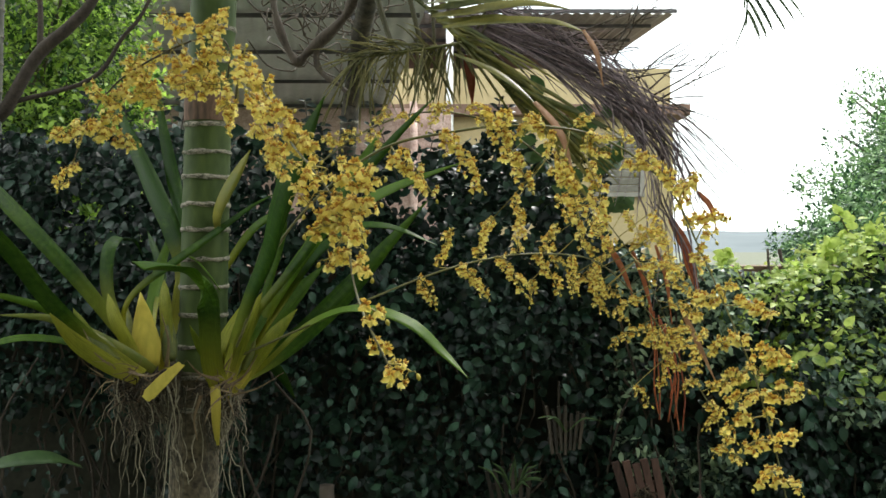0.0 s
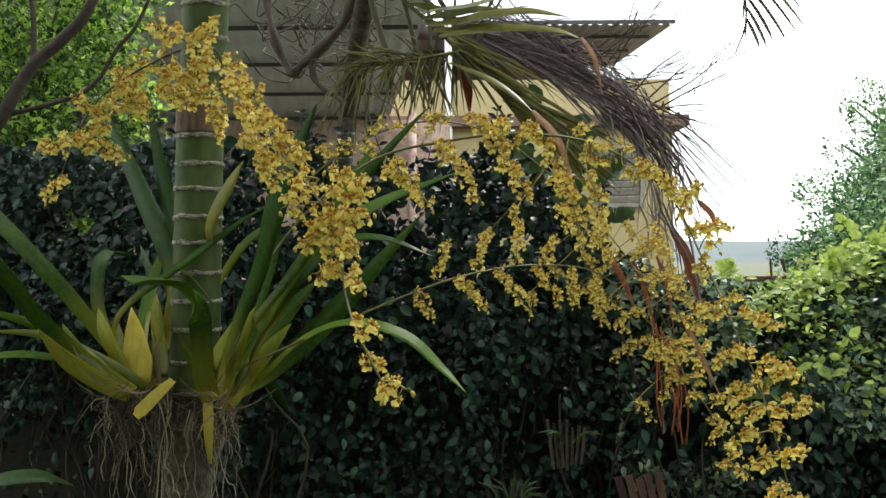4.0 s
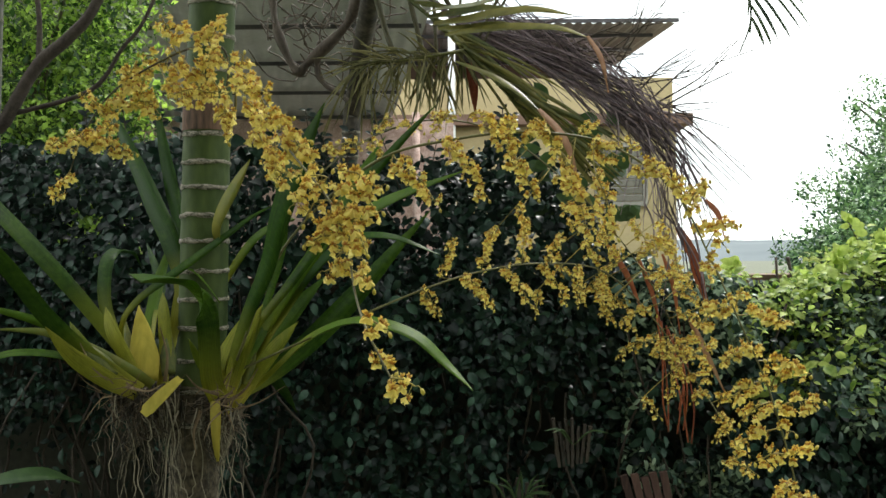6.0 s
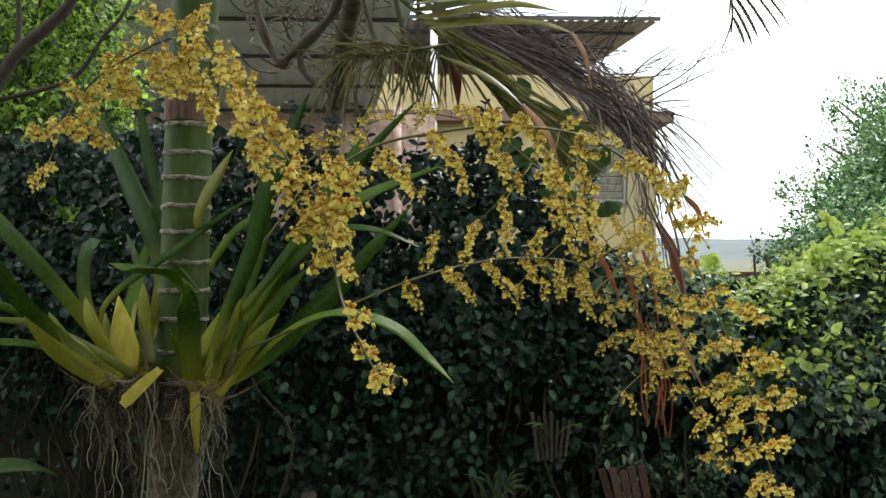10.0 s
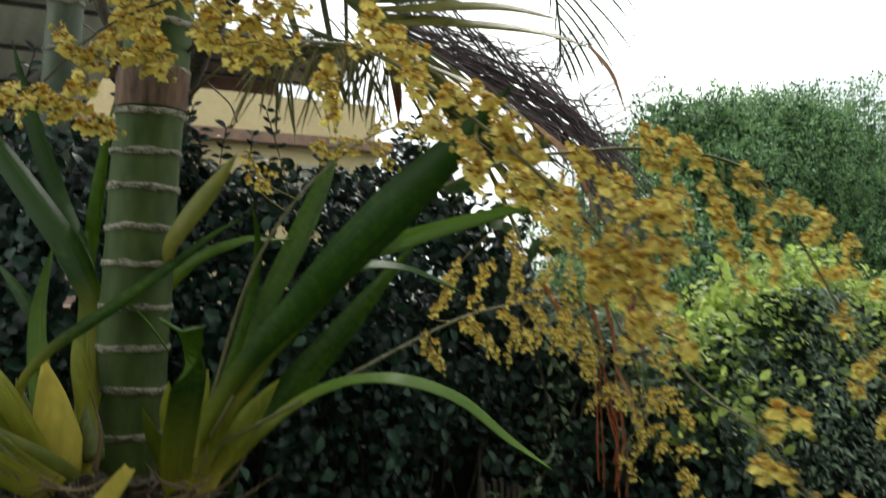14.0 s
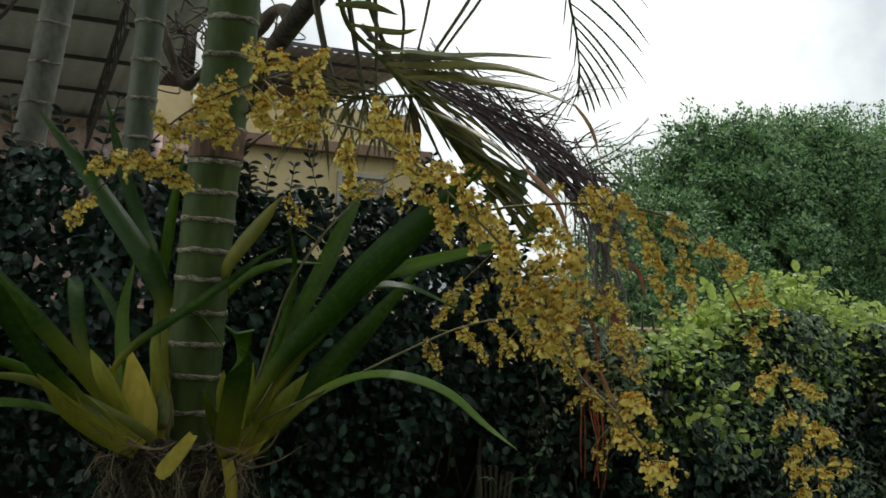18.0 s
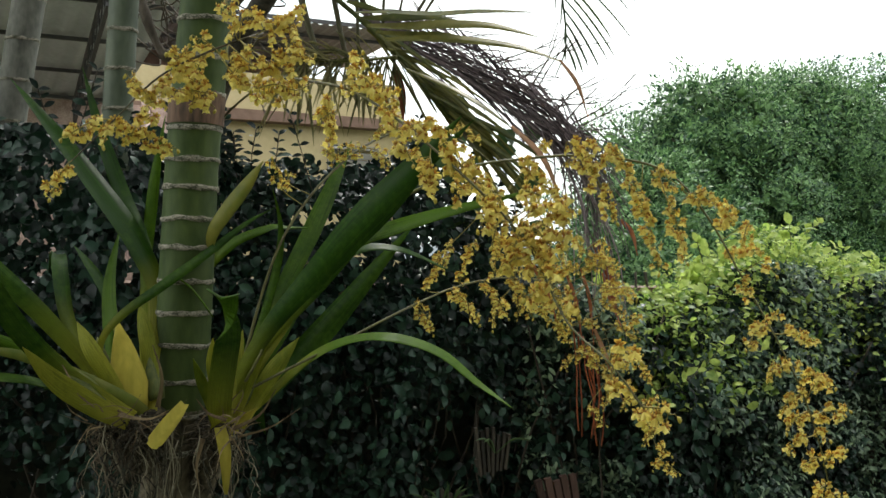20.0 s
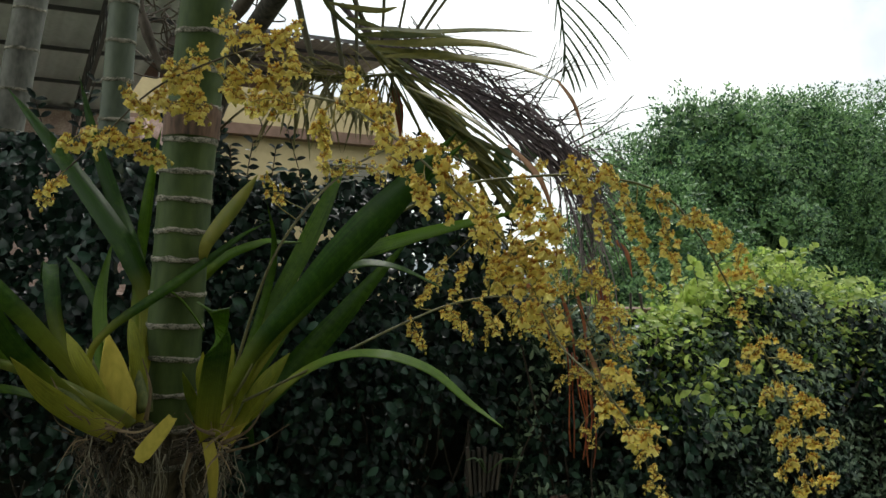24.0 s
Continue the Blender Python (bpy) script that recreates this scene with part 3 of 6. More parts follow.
for i in range(16):
    x = 0.95 + 0.06 * i
    g.tube(spline([(x, 2.62, 0.0), (x + rng.uniform(-0.1, 0.1), 2.6, 0.8), (x + rng.uniform(-0.15, 0.15), 2.58, 1.5)], 4), 0.004, 5)
part("stem", g, M_TWIG, shrub)


# leafy shoots reaching out of the hedge
def shoot(pts, count, size, seed, material=None, label="thin green shoot with pale leaves growing out of the hedge"):
    rng = random.Random(seed)
    ob = thing("vine_shoot", pts[0], label, "vine", "shoots on the hedge")
    s = spline(pts, 8)
    g = Geo()
    g.tube(s, [0.0022 - 0.0012 * i / len(s) for i in range(len(s))], 5)
    part("stem", g, M_STEM, ob)
    mesh = leaf_mesh("leaf", material or M_HEDGE_BRIGHT, ([(0, 0, 0)], [(0, 0, 1)], [(0, -1, 0.2)], [size], [size * 0.60]), (0, 0, 0))
    for i in range(count):
        p = s[int((i + 1) / count * (len(s) - 1))]
        o = new("leaf", mesh)
        o.parent = ob
        o.location = p - Vector(pts[0])
        o.rotation_euler = (rng.uniform(-0.5, 0.5), rng.uniform(-2.2, 2.2), rng.uniform(-0.5, 0.5))
        o.scale = (rng.uniform(0.7, 1.2),) * 3
    return ob


shoot([(0.74, 2.34, 1.12), (0.82, 2.26, 1.18), (0.90, 2.22, 1.22), (0.99, 2.2, 1.31)], 13, 0.037, 1)
shoot([(1.15, 2.42, 1.02), (1.05, 2.30, 1.09), (0.97, 2.25, 1.12), (1.08, 2.22, 1.13)], 10, 0.037, 2)
shoot([(1.20, 2.60, 1.45), (1.17, 2.55, 1.52), (1.13, 2.52, 1.58), (1.11, 2.50, 1.60)], 13, 0.037, 3)
shoot([(1.55, 2.65, 1.50), (1.57, 2.60, 1.58), (1.60, 2.58, 1.64), (1.66, 2.56, 1.68)], 15, 0.037, 4)
shoot([(0.84, 2.60, 1.40), (0.82, 2.55, 1.46), (0.79, 2.52, 1.50)], 10, 0.037, 5)
shoot([(1.02, 2.52, 1.30), (1.04, 2.48, 1.40), (1.05, 2.46, 1.46), (1.06, 2.45, 1.50)], 18, 0.042, 7)
shoot([(1.16, 2.52, 1.34), (1.15, 2.50, 1.44), (1.17, 2.48, 1.50), (1.2, 2.46, 1.56)], 18, 0.042, 8)
shoot([(0.93, 2.52, 1.30), (0.92, 2.48, 1.38), (0.93, 2.46, 1.42)], 13, 0.037, 9)
shoot([(1.42, 2.52, 1.40), (1.43, 2.50, 1.50), (1.45, 2.48, 1.58), (1.43, 2.46, 1.66)], 19, 0.042, 10)
shoot([(1.30, 2.55, 1.36), (1.36, 2.46, 1.42), (1.44, 2.42, 1.42), (1.50, 2.4, 1.38)], 12, 0.037, 6)

DARK_SHOOT = "dark green leafy shoot climbing from the hedge top"
shoot([(0.22, 2.38, 1.68), (0.28, 2.33, 1.76), (0.35, 2.30, 1.82), (0.42, 2.28, 1.85)], 13, 0.062, 21, M_STRAP_PLAIN, DARK_SHOOT)
shoot([(0.26, 2.38, 1.60), (0.33, 2.33, 1.66), (0.40, 2.30, 1.71), (0.45, 2.28, 1.72)], 12, 0.058, 22, M_STRAP_PLAIN, DARK_SHOOT)
shoot([(0.30, 2.38, 1.50), (0.38, 2.33, 1.56), (0.44, 2.30, 1.60), (0.49, 2.28, 1.60)], 12, 0.058, 23, M_STRAP_PLAIN, DARK_SHOOT)
shoot([(0.18, 2.38, 1.76), (0.22, 2.34, 1.84), (0.26, 2.32, 1.90)], 8, 0.055, 24, M_STRAP_PLAIN, DARK_SHOOT)


# ---- trees ----
def tree(name, base, trunk_top, r, lobes, leaves, size, material, seed, label, lumps=0.3, twigs=40, deep=0.3, spread=1.5, rosette=0.0, thin_back=1.0):
    """lobes: centre and radii of the crown's clumps; leaves grow in small sprays near their outer skin."""
    rng = random.Random(seed)
    ob = thing(name, base, label, "tree")
    g = Geo()
    b, t = Vector(base), Vector(trunk_top)
    g.tube(spline([b, b.lerp(t, 0.5) + rvec(rng, 0.08), t], 5), [r * (1.15 - 0.4 * i / 10) for i in range(11)], 9)
    part("trunk", g, M_BARK, ob)
    P, D, N, L, W = [], [], [], [], []
    total = sum((lb[3] * lb[4] * lb[5]) ** (2 / 3) for lb in lobes)
    ends = []
    for cx, cy, cz, rx, ry, rz in lobes:
        c = Vector((cx, cy, cz))
        for k in range(int(leaves / 6 * (rx * ry * rz) ** (2 / 3) / total)):
            u = rvec(rng)
            if u.length < 0.1 or u.length > 1:
                continue
            u.normalize()
            if u.y > 0.35 and rng.random() > thin_back:
                continue
            lump = 1 + lumps * noise.noise(u * 2.6 + c) + 0.7 * lumps * noise.noise(u * 6 + c)
            rad = lump * (1 - deep * rng.random() ** 2)
            if thin_back < 1:
                rad *= 1 - 0.22 * max(0.0, min(1.0, -4 * noise.noise(Vector((u.x * rx, u.y * ry, u.z * rz)) * 5.5 + c) - 0.1))
            q = c + Vector((u.x * rx, u.y * ry, u.z * rz)) * rad
            if q.z < 0.2:
                continue
            if rng.random() < 0.05:
                ends.append(q)
            if thin_back < 1 and rng.random() < 0.8:
                P.append(c + (q - c) * 0.80)
                D.append(rvec(rng, 1.0) + Vector((0, 0, -0.3)))
                N.append(u + rvec(rng, 0.3))
                L.append(size * 3.2)
                W.append(size * 2.2)
            for j in range(12):
                off = rvec(rng, size * spread)
                P.append(q + off)
                D.append(u * 0.5 + rvec(rng, 1.0) + off.normalized() * rosette + Vector((0, 0, -0.2)))
                N.append(u * (1 + rosette) + Vector((0, 0, 0.7)) + rvec(rng, 0.5))
                s = size * rng.uniform(0.7, 1.3)
                L.append(s)
                W.append(s * rng.uniform(0.42, 0.6))
    o = new("crown", leaf_mesh("crown", material, (P, D, N, L, W), base, True))
    o.parent = ob
    g = Geo()
    for q in ends[:twigs]:
        m = t.lerp(q, 0.5) + rvec(rng, 0.1)
        g.tube(spline([b.lerp(t, rng.uniform(0.75, 1.0)), m, q], 4), [r * 0.3 * (1 - 0.1 * i) for i in range(9)], 5)
    part("limb", g, M_BARK, ob)
    return ob


tree("tree", (4.9, 7.4, 0), (4.8, 7.2, 1.6), 0.13,
     [(4.5, 7.1, 1.65, 1.65, 1.2, 1.35), (3.4, 6.1, 1.45, 0.75, 0.7, 0.95), (2.55, 5.4, 1.3, 0.5, 0.4, 0.55), (4.4, 6.8, 2.62, 0.85, 0.7, 0.62), (6.3, 7.6, 2.16, 1.6, 1.4, 1.46), (5.4, 7.2, 2.75, 0.9, 0.9, 0.72),
      (3.55, 6.3, 1.85, 0.5, 0.5, 0.5), (8.0, 8.2, 1.7, 1.5, 1.4, 1.6)],
     400000, 0.038, M_TREE, 3, "broad rounded dark green garden tree behind the hedge", 0.26, 40, 0.25, 1.15, 1.0, 0.2)
tree("tree", (-2.15, 4.1, 0), (-2.05, 4.0, 1.6), 0.06,
     [(-2.10, 4.08, 2.28, 0.74, 0.6, 0.9), (-1.72, 3.84, 2.04, 0.42, 0.48, 0.6), (-2.88, 4.56, 2.22, 1.08, 0.72, 1.2), (-1.82, 4.02, 2.94, 0.58, 0.48, 0.72), (-2.06, 4.2, 1.6, 0.80, 0.54, 0.6), (-1.66, 3.84, 1.80, 0.38, 0.36, 0.42), (-2.4, 4.08, 1.86, 0.72, 0.48, 0.5), (-1.62, 3.96, 2.22, 0.36, 0.36, 0.48), (-1.60, 3.9, 1.80, 0.32, 0.3, 0.32), (-1.92, 3.96, 1.80, 0.48, 0.3, 0.34)],
     62000, 0.036, M_TREE_LIGHT, 7, "small-leaved light green tree beside the house")

# dark slanting trunks inside the light green tree
slant = thing("young_tree", (-1.66, 3.1, 0), "dark bare slanting trunks beside the light green tree", "tree")
for pts, r in (([(-1.62, 2.85, 0.0), (-1.50, 2.80, 1.7), (-1.35, 2.75, 1.93), (-1.25, 2.75, 2.10), (-1.15, 2.75, 2.19), (-1.06, 2.75, 2.31), (-0.9, 2.8, 2.75)], 0.024), ([(-1.34, 2.75, 1.95), (-1.10, 2.78, 2.03), (-1.00, 2.78, 2.16), (-0.92, 2.78, 2.27), (-0.80, 2.8, 2.6)], 0.008), ([(-1.25, 2.76, 2.10), (-1.27, 2.8, 2.3), (-1.33, 2.8, 2.6)], 0.010)):
    q = spline(pts, 6)
    g = Geo()
    g.tube(q, [r * (1 - 0.4 * i / len(q)) for i in range(len(q))], 8)
    part("trunk", g, M_TWIG, slant)

# ---- house with roofed terrace ----
house = thing("house", (1.0, 13.0, 0), "yellow rendered house with a parapet and flat metal roof", "house")
g = Geo()
g.box((-3.2, 12.0, 0), (3.1, 18.0, 3.28))
part("wall", g, M_YELLOW, house, smooth=False)
g = Geo()
g.box((-3.35, 11.8, 3.283), (3.28, 18.1, 3.42))
part("cornice", g, M_CORNICE, house, "brown cornice with its shadow in the colour", False)
g = Geo()
g.box((-3.1, 11.95, 3.423), (3.05, 12.12, 3.92))
part("parapet", g, M_YELLOW, house, smooth=False)
g = Geo()
g.box((2.88, 12.123, 3.423), (3.05, 18.0, 3.92))
part("parapet", g, M_YELLOW, house, smooth=False)
g = Geo()
cols = 180
for y, x1 in ((12.0, 3.13), (14.6, 2.80)):
    for i in range(cols + 1):
        x = -3.0 + (x1 + 3.0) * i / cols
        g.v.append((x, y, 4.675 + 0.012 * math.sin(i * math.pi / 2)))
for i in range(cols):
    g.face([i, i + 1, cols + 2 + i, cols + 1 + i])
roof = part("roof", g, M_ROOF_BROWN, house, "brown-grey sheet metal roof on purlins", False)
g = Geo()
g.beam((-3.0, 11.98, 4.70), (3.15, 11.98, 4.70), 0.03, 0.05)
part("fascia", g, M_STEEL, roof, "dark thin roof edge", False)
for k in range(3):
    g = Geo()
    g.box((-3.0, 12.5 + 0.85 * k, 4.61), (2.92 - 0.12 * k, 12.53 + 0.85 * k, 4.655))
    part("purlin", g, M_STEEL, roof, smooth=False)
# Dark fill added to stand for the shade between parapet and roof
g = Geo()
g.box((-3.0, 14.4, 3.423), (2.2, 14.52, 4.64))
part("terrace_wall", g, M_CORNICE, house, "brown fill standing for the shade under the roof", False)
for x in (-2.8, 0.1):
    g = Geo()
    g.box((x, 12.3, 3.60), (x + 0.05, 12.35, 4.557))
    part("post", g, M_STEEL, house, smooth=False)
for x0, z0 in ((2.0, 2.2),):
    g = Geo()
    for lo, hi in (((x0, 11.93, z0), (x0 + 0.06, 11.997, z0 + 0.85)), ((x0 + 0.64, 11.93, z0), (x0 + 0.7, 11.997, z0 + 0.85)),
                   ((x0 + 0.063, 11.93, z0), (x0 + 0.637, 11.997, z0 + 0.06)), ((x0 + 0.063, 11.93, z0 + 0.79), (x0 + 0.637, 11.997, z0 + 0.85))):
        g.box(lo, hi)
    win = part("window", g, M_GLASSY, house, smooth=False)
    for j in range(7):
        g = Geo()
        g.box((x0 + 0.064, 11.95, z0 + 0.075 + j * 0.1), (x0 + 0.636, 11.99, z0 + 0.155 + j * 0.1), Matrix.Rotation(radians(25), 3, "X"))
        part("louvre", g, M_GLASSY, win, smooth=False)

# ---- open shed with a corrugated roof ----
shed = thing("shed", (-3.5, 9.0, 0), "open shed with corrugated metal roof and pink wall", "shed")
g = Geo()
g.box((-9.0, 11.0, 0), (-0.72, 11.2, 3.24))
part("wall", g, M_PINK, shed, smooth=False)
g = Geo()
g.box((-0.715, 11.003, 0), (0.10, 11.2, 3.24))
part("wall", g, M_PINK, shed, "low pink pebble-dashed wall", False)


def roof_z(y):
    return 3.78 - (y - 6.8) * 0.115


def roof_edge(y):
    return 0.03 - (y - 6.8) * 0.16


g = Geo()
cols = 500
for j, y in enumerate((6.8, 11.3)):
    for i in range(cols + 1):
        x = roof_edge(y) - (i / cols) * 8.5
        g.v.append((x, y, roof_z(y) + 0.014 * math.sin(i * 2 * math.pi / 10)))
for i in range(cols):
    g.face([i, i + 1, cols + 2 + i, cols + 1 + i])
shed_roof = part("roof", g, M_ROOF, shed, "grey corrugated sheet roof")
for k in range(5):
    y = 7.0 + k * 0.98
    g = Geo()
    g.beam((roof_edge(y) - 0.05, y, roof_z(y) - 0.05), (-8.5, y, roof_z(y) - 0.05), 0.035, 0.035)
    part("purlin", g, M_STEEL, shed_roof, smooth=False)
for x in (-0.75, -3.3, -5.8):
    g = Geo()
    a, b = Vector((x + 0.04, 7.1, roof_z(7.1) - 0.13)), Vector((x - 0.38, 10.95, roof_z(10.95) - 0.13))
    dz = Vector((0, 0, -0.27))
    g.beam(a, b, 0.03, 0.03)
    g.beam(a + dz, b + dz, 0.03, 0.03)
    for k in range(9):
        p, q = a.lerp(b, k / 9), a.lerp(b, (k + 1) / 9)
        g.beam(p, p.lerp(q, 0.5) + dz, 0.014, 0.014)
        g.beam(p.lerp(q, 0.5) + dz, q, 0.014, 0.014)
    part("truss", g, M_STEEL, shed, "dark steel lattice truss", False)
g = Geo()
g.tube([(-0.359, 10.9, 0), (-0.359, 10.9, 3.3)], 0.05, 10)
part("downpipe", g, M_PINK, shed, "pink painted downpipe")
g = Geo()
g.tube([(0.09, 11.85, 0), (0.09, 11.85, 4.68)], 0.05, 10)
solid("vent_pipe", g, M_PVC, "white plastic vent pipe beside the shed", "pipe", at=(0.09, 11.85, 0), smooth=True)


# ---- palm trunks ----
def axis_at(axis, z):
    for a, b in zip(axis, axis[1:]):
        if z <= b[2]:
            f = (z - a[2]) / (b[2] - a[2])
            return Vector(a).lerp(Vector(b), f)
    return Vector(axis[-1])


def palm_trunk(name, axis, radius, rings, material, label, low=None):
    """axis: points from the ground up; radius: low and high; rings: heights of the leaf scars."""
    ob = thing(name, axis[0], label, "palm")
    z0, z1 = axis[0][2], axis[-1][2]

    def rad(z):
        f = (z - z0) / (z1 - z0)
        r = radius[0] + (radius[1] - radius[0]) * f
        near = min((abs(z - h) for h in rings), default=1)
        above = min((z - h for h in rings if z >= h), default=1)
        return r * (1 + 0.012 * math.exp(-(near / 0.006) ** 2) + 0.022 * math.exp(-above / 0.02))

    zs = sorted(set([z0 + (z1 - z0) * i / 60 for i in range(61)] + [h + d for h in rings for d in (-0.012, -0.005, 0.0, 0.006, 0.014, 0.03)]))
    zs = [z for z in zs if z0 <= z <= z1]
    split = low if low else z0 - 1
    for nm, keep, mt in (("trunk_base", [z for z in zs if z <= split + 0.02], M_BARK_LOW), ("trunk", [z for z in zs if z >= split], material)):
        if len(keep) > 1:
            g = Geo()
            g.tube([axis_at(axis, z) for z in keep], [rad(z) for z in keep], 28)
            part(nm, g, mt, ob)
    for h in rings:
        g = Geo()
        c = axis_at(axis, h)
        k = 40
        for i in range(k):
            w = 2 * math.pi * i / k
            hh = 0.0044 + 0.0026 * noise.noise(Vector((math.cos(w) * 3, math.sin(w) * 3, h * 40)))
            dz = 0.003 * noise.noise(Vector((math.cos(w) * 1.5, math.sin(w) * 1.5, h * 17)))
            for e, zz in ((-0.0005, -hh), (0.0009, -hh * 0.6), (0.0009, hh * 0.6), (-0.0005, hh)):
                r = rad(h) + e + 0.0006
                g.v.append((c.x + r * math.cos(w), c.y + r * math.sin(w), h + zz + dz))
        for i in range(k):
            a, b = i * 4, ((i + 1) % k) * 4
            for j in range(3):
                g.face([a + j, b + j, b + j + 1, a + j + 1])
        part("leaf_scar", g, M_RING, ob)
    return ob


AXIS = [(-0.53, 1.79, 0.0), (-0.492, 1.765, 1.1), (-0.472, 1.755, 1.38), (-0.464, 1.752, 1.69), (-0.447, 1.735, 1.97), (-0.405, 1.70, 3.4)]
MAIN_RINGS = [1.19, 1.25, 1.31, 1.371, 1.426, 1.480, 1.538, 1.586, 1.640, 1.688, 1.741, 1.80, 1.862, 1.925, 1.99, 2.06, 2.13]
palm = palm_trunk("palm", AXIS, (0.052, 0.037), MAIN_RINGS, M_TRUNK, "slim green palm trunk with pale ring scars carrying two orchids", 1.25)
# peeling brown leaf base round the trunk
g = Geo()
k = 40
for i in range(k + 1):
    w = radians(-215 + 250 * i / k)
    for j, z in enumerate((1.748, 1.765, 1.785, 1.80 + 0.012 * noise.noise(Vector((i * 0.5, 1, 2))))):
        c = axis_at(AXIS, z)
        r = 0.0475 + 0.002 * noise.noise(Vector((i * 0.4, j, 5)))
        g.v.append((c.x + r * math.cos(w), c.y + r * math.sin(w), z))
for i in range(k):
    for j in range(3):
        g.face([i * 4 + j, i * 4 + 4 + j, i * 4 + 5 + j, i * 4 + 1 + j])
part("leaf_sheath", g, M_SCAR, palm, "torn brown remains of a leaf sheath")

second_palm = palm_trunk("palm", [(-0.64, 2.50, 0.0), (-0.61, 2.42, 1.2), (-0.595, 2.2, 1.7), (-0.575, 2.2, 2.3), (-0.54, 2.2, 3.6)], (0.034, 0.028), [1.75 + 0.085 * i for i in range(9)], M_TRUNK_GREY,
           "slim grey-green palm trunk with ring scars behind the hedge")
far_palm = palm_trunk("palm", [(-1.05, 3.25, 0.0), (-0.935, 3.25, 1.8), (-0.872, 3.25, 2.3), (-0.66, 3.25, 4.2)], (0.053, 0.045), [1.8 + 0.13 * i for i in range(7)], M_BARK_GREY,
           "weathered grey palm trunk beside the shed")
palm_trunk("palm", [(-1.43, 2.95, 0.0), (-1.397, 2.75, 1.9), (-1.386, 2.75, 2.3), (-1.36, 2.75, 3.4)], (0.034, 0.028), [1.9 + 0.085 * i for i in range(6)], M_BARK_GREY,
           "thin grey palm trunk beside the light green tree")


# ---- palm with green and dead fronds ----
def leaflet(parent, a, way, length, width, material, droop, hint=(0, -0.4, 1), fold=0.5):
    a, way = Vector(a), Vector(way).normalized()
    pts, ws = [], []
    k = 7
    for i in range(k + 1):
        f = i / k
        pts.append(a + way * (length * f) + Vector((0, 0, -droop * length * f * f)))
        ws.append(max(width * (0.45 + 0.9 * f) * (1 - f) ** 0.5 * 1.2, 0.0008) if f < 1 else 0.0006)
    g = Geo()
    g.blade(pts, ws, hint, fold, 0.0006)
    return part("leaflet", g, material, parent)


def palm_crown():
    rng = random.Random(8)
    ob = palm_trunk("palm", [(-0.37, 3.12, 0.0), (-0.335, 3.06, 1.78), (-0.313, 3.03, 2.0), (-0.254, 2.79, 2.18), (-0.205, 2.55, 2.26), (-0.16, 2.30, 2.31), (-0.11, 2.28, 2.52)], (0.033, 0.029), [1.85 + 0.08 * i for i in range(4)], M_BARK_DARK,
                    "leaning dark palm trunk with green and dead fronds")
    for pts, r in (([(-0.12, 2.34, 2.46), (-0.03, 2.40, 2.25), (0.064, 2.42, 2.11), (0.154, 2.28, 1.95), (0.24, 2.2, 1.80)], 0.008), ([(-0.10, 2.33, 2.45), (-0.04, 2.35, 2.28), (-0.022, 2.35, 2.03)], 0.007), ([(-0.09, 2.33, 2.46), (0.03, 2.35, 2.29), (0.04, 2.35, 2.12)], 0.006),
                   ([(0.26, 2.36, 2.42), (0.218, 2.35, 2.318), (0.131, 2.35, 2.165), (0.09, 2.34, 2.08)], 0.006), ([(0.29, 2.36, 2.42), (0.25, 2.35, 2.323), (0.154, 2.35, 2.17), (0.10, 2.33, 2.06)], 0.005), ([(-0.12, 2.34, 2.30), (-0.061, 2.35, 2.053), (-0.02, 2.35, 1.91)], 0.008),
                   ([(-0.20, 2.36, 2.34), (-0.19, 2.35, 2.24), (-0.155, 2.34, 2.10), (-0.12, 2.33, 2.0)], 0.011), ([(0.12, 2.36, 2.42), (0.107, 2.35, 2.30), (0.084, 2.35, 2.16)], 0.005)):
        q = spline(pts, 6)
        g = Geo()
        g.tube(q, [r * (1 - 0.4 * n / len(q)) for n in range(len(q))], 7)
        part("petiole", g, M_PETIOLE, ob, "dark olive leaf stalk")
    # green frond: midrib falling to the right, broad leaflets held out flat, narrow ones on its other side
    rib = spline([(-0.15, 2.32, 2.30), (-0.109, 2.34, 2.20), (-0.037, 2.30, 2.12), (0.034, 2.26, 2.045), (0.102, 2.24, 1.965), (0.169, 2.23, 1.89), (0.215, 2.22, 1.835)], 8)
    k = len(rib) - 1
    g = Geo()
    g.tube(rib, [0.008 - 0.006 * i / k for i in range(k + 1)], 7)
    frond = part("frond", g, M_FROND, ob, "green palm frond with yellowing leaflets")

    def broad(pts, w, material, label=""):
        q = spline(pts, 6)
        n = len(q) - 1
        g = Geo()
        g.blade(q, [max(w * (0.35 + 0.65 * math.sin(math.pi * min(0.5, i / n))) * (1 - (i / n) ** 3.5), 0.0008) for i in range(n + 1)], (0.1, -1, 0.3), 0.3, 0.0008)
        return part("leaflet", g, material, frond, label)

    broad([(-0.001, 2.184, 2.043), (0.085, 2.115, 2.038), (0.166, 2.035, 2.022), (0.244, 1.94, 1.993), (0.298, 1.857, 1.952)], 0.025, M_FROND, "yellowing leaflet with a dry tip")
    broad([(-0.028, 2.246, 2.088), (0.048, 2.164, 2.074), (0.122, 2.083, 2.066), (0.198, 2.001, 2.051), (0.276, 1.921, 2.017)], 0.030, M_FROND)
    broad([(-0.050, 2.280, 2.126), (0.004, 2.153, 2.099), (0.061, 2.028, 2.069), (0.125, 1.904, 2.051), (0.195, 1.781, 2.028)], 0.026, M_FROND)
    broad([(-0.015, 2.21, 2.065), (0.06, 2.16, 2.052), (0.13, 2.11, 2.046), (0.19, 2.07, 2.03)], 0.026, M_FROND)
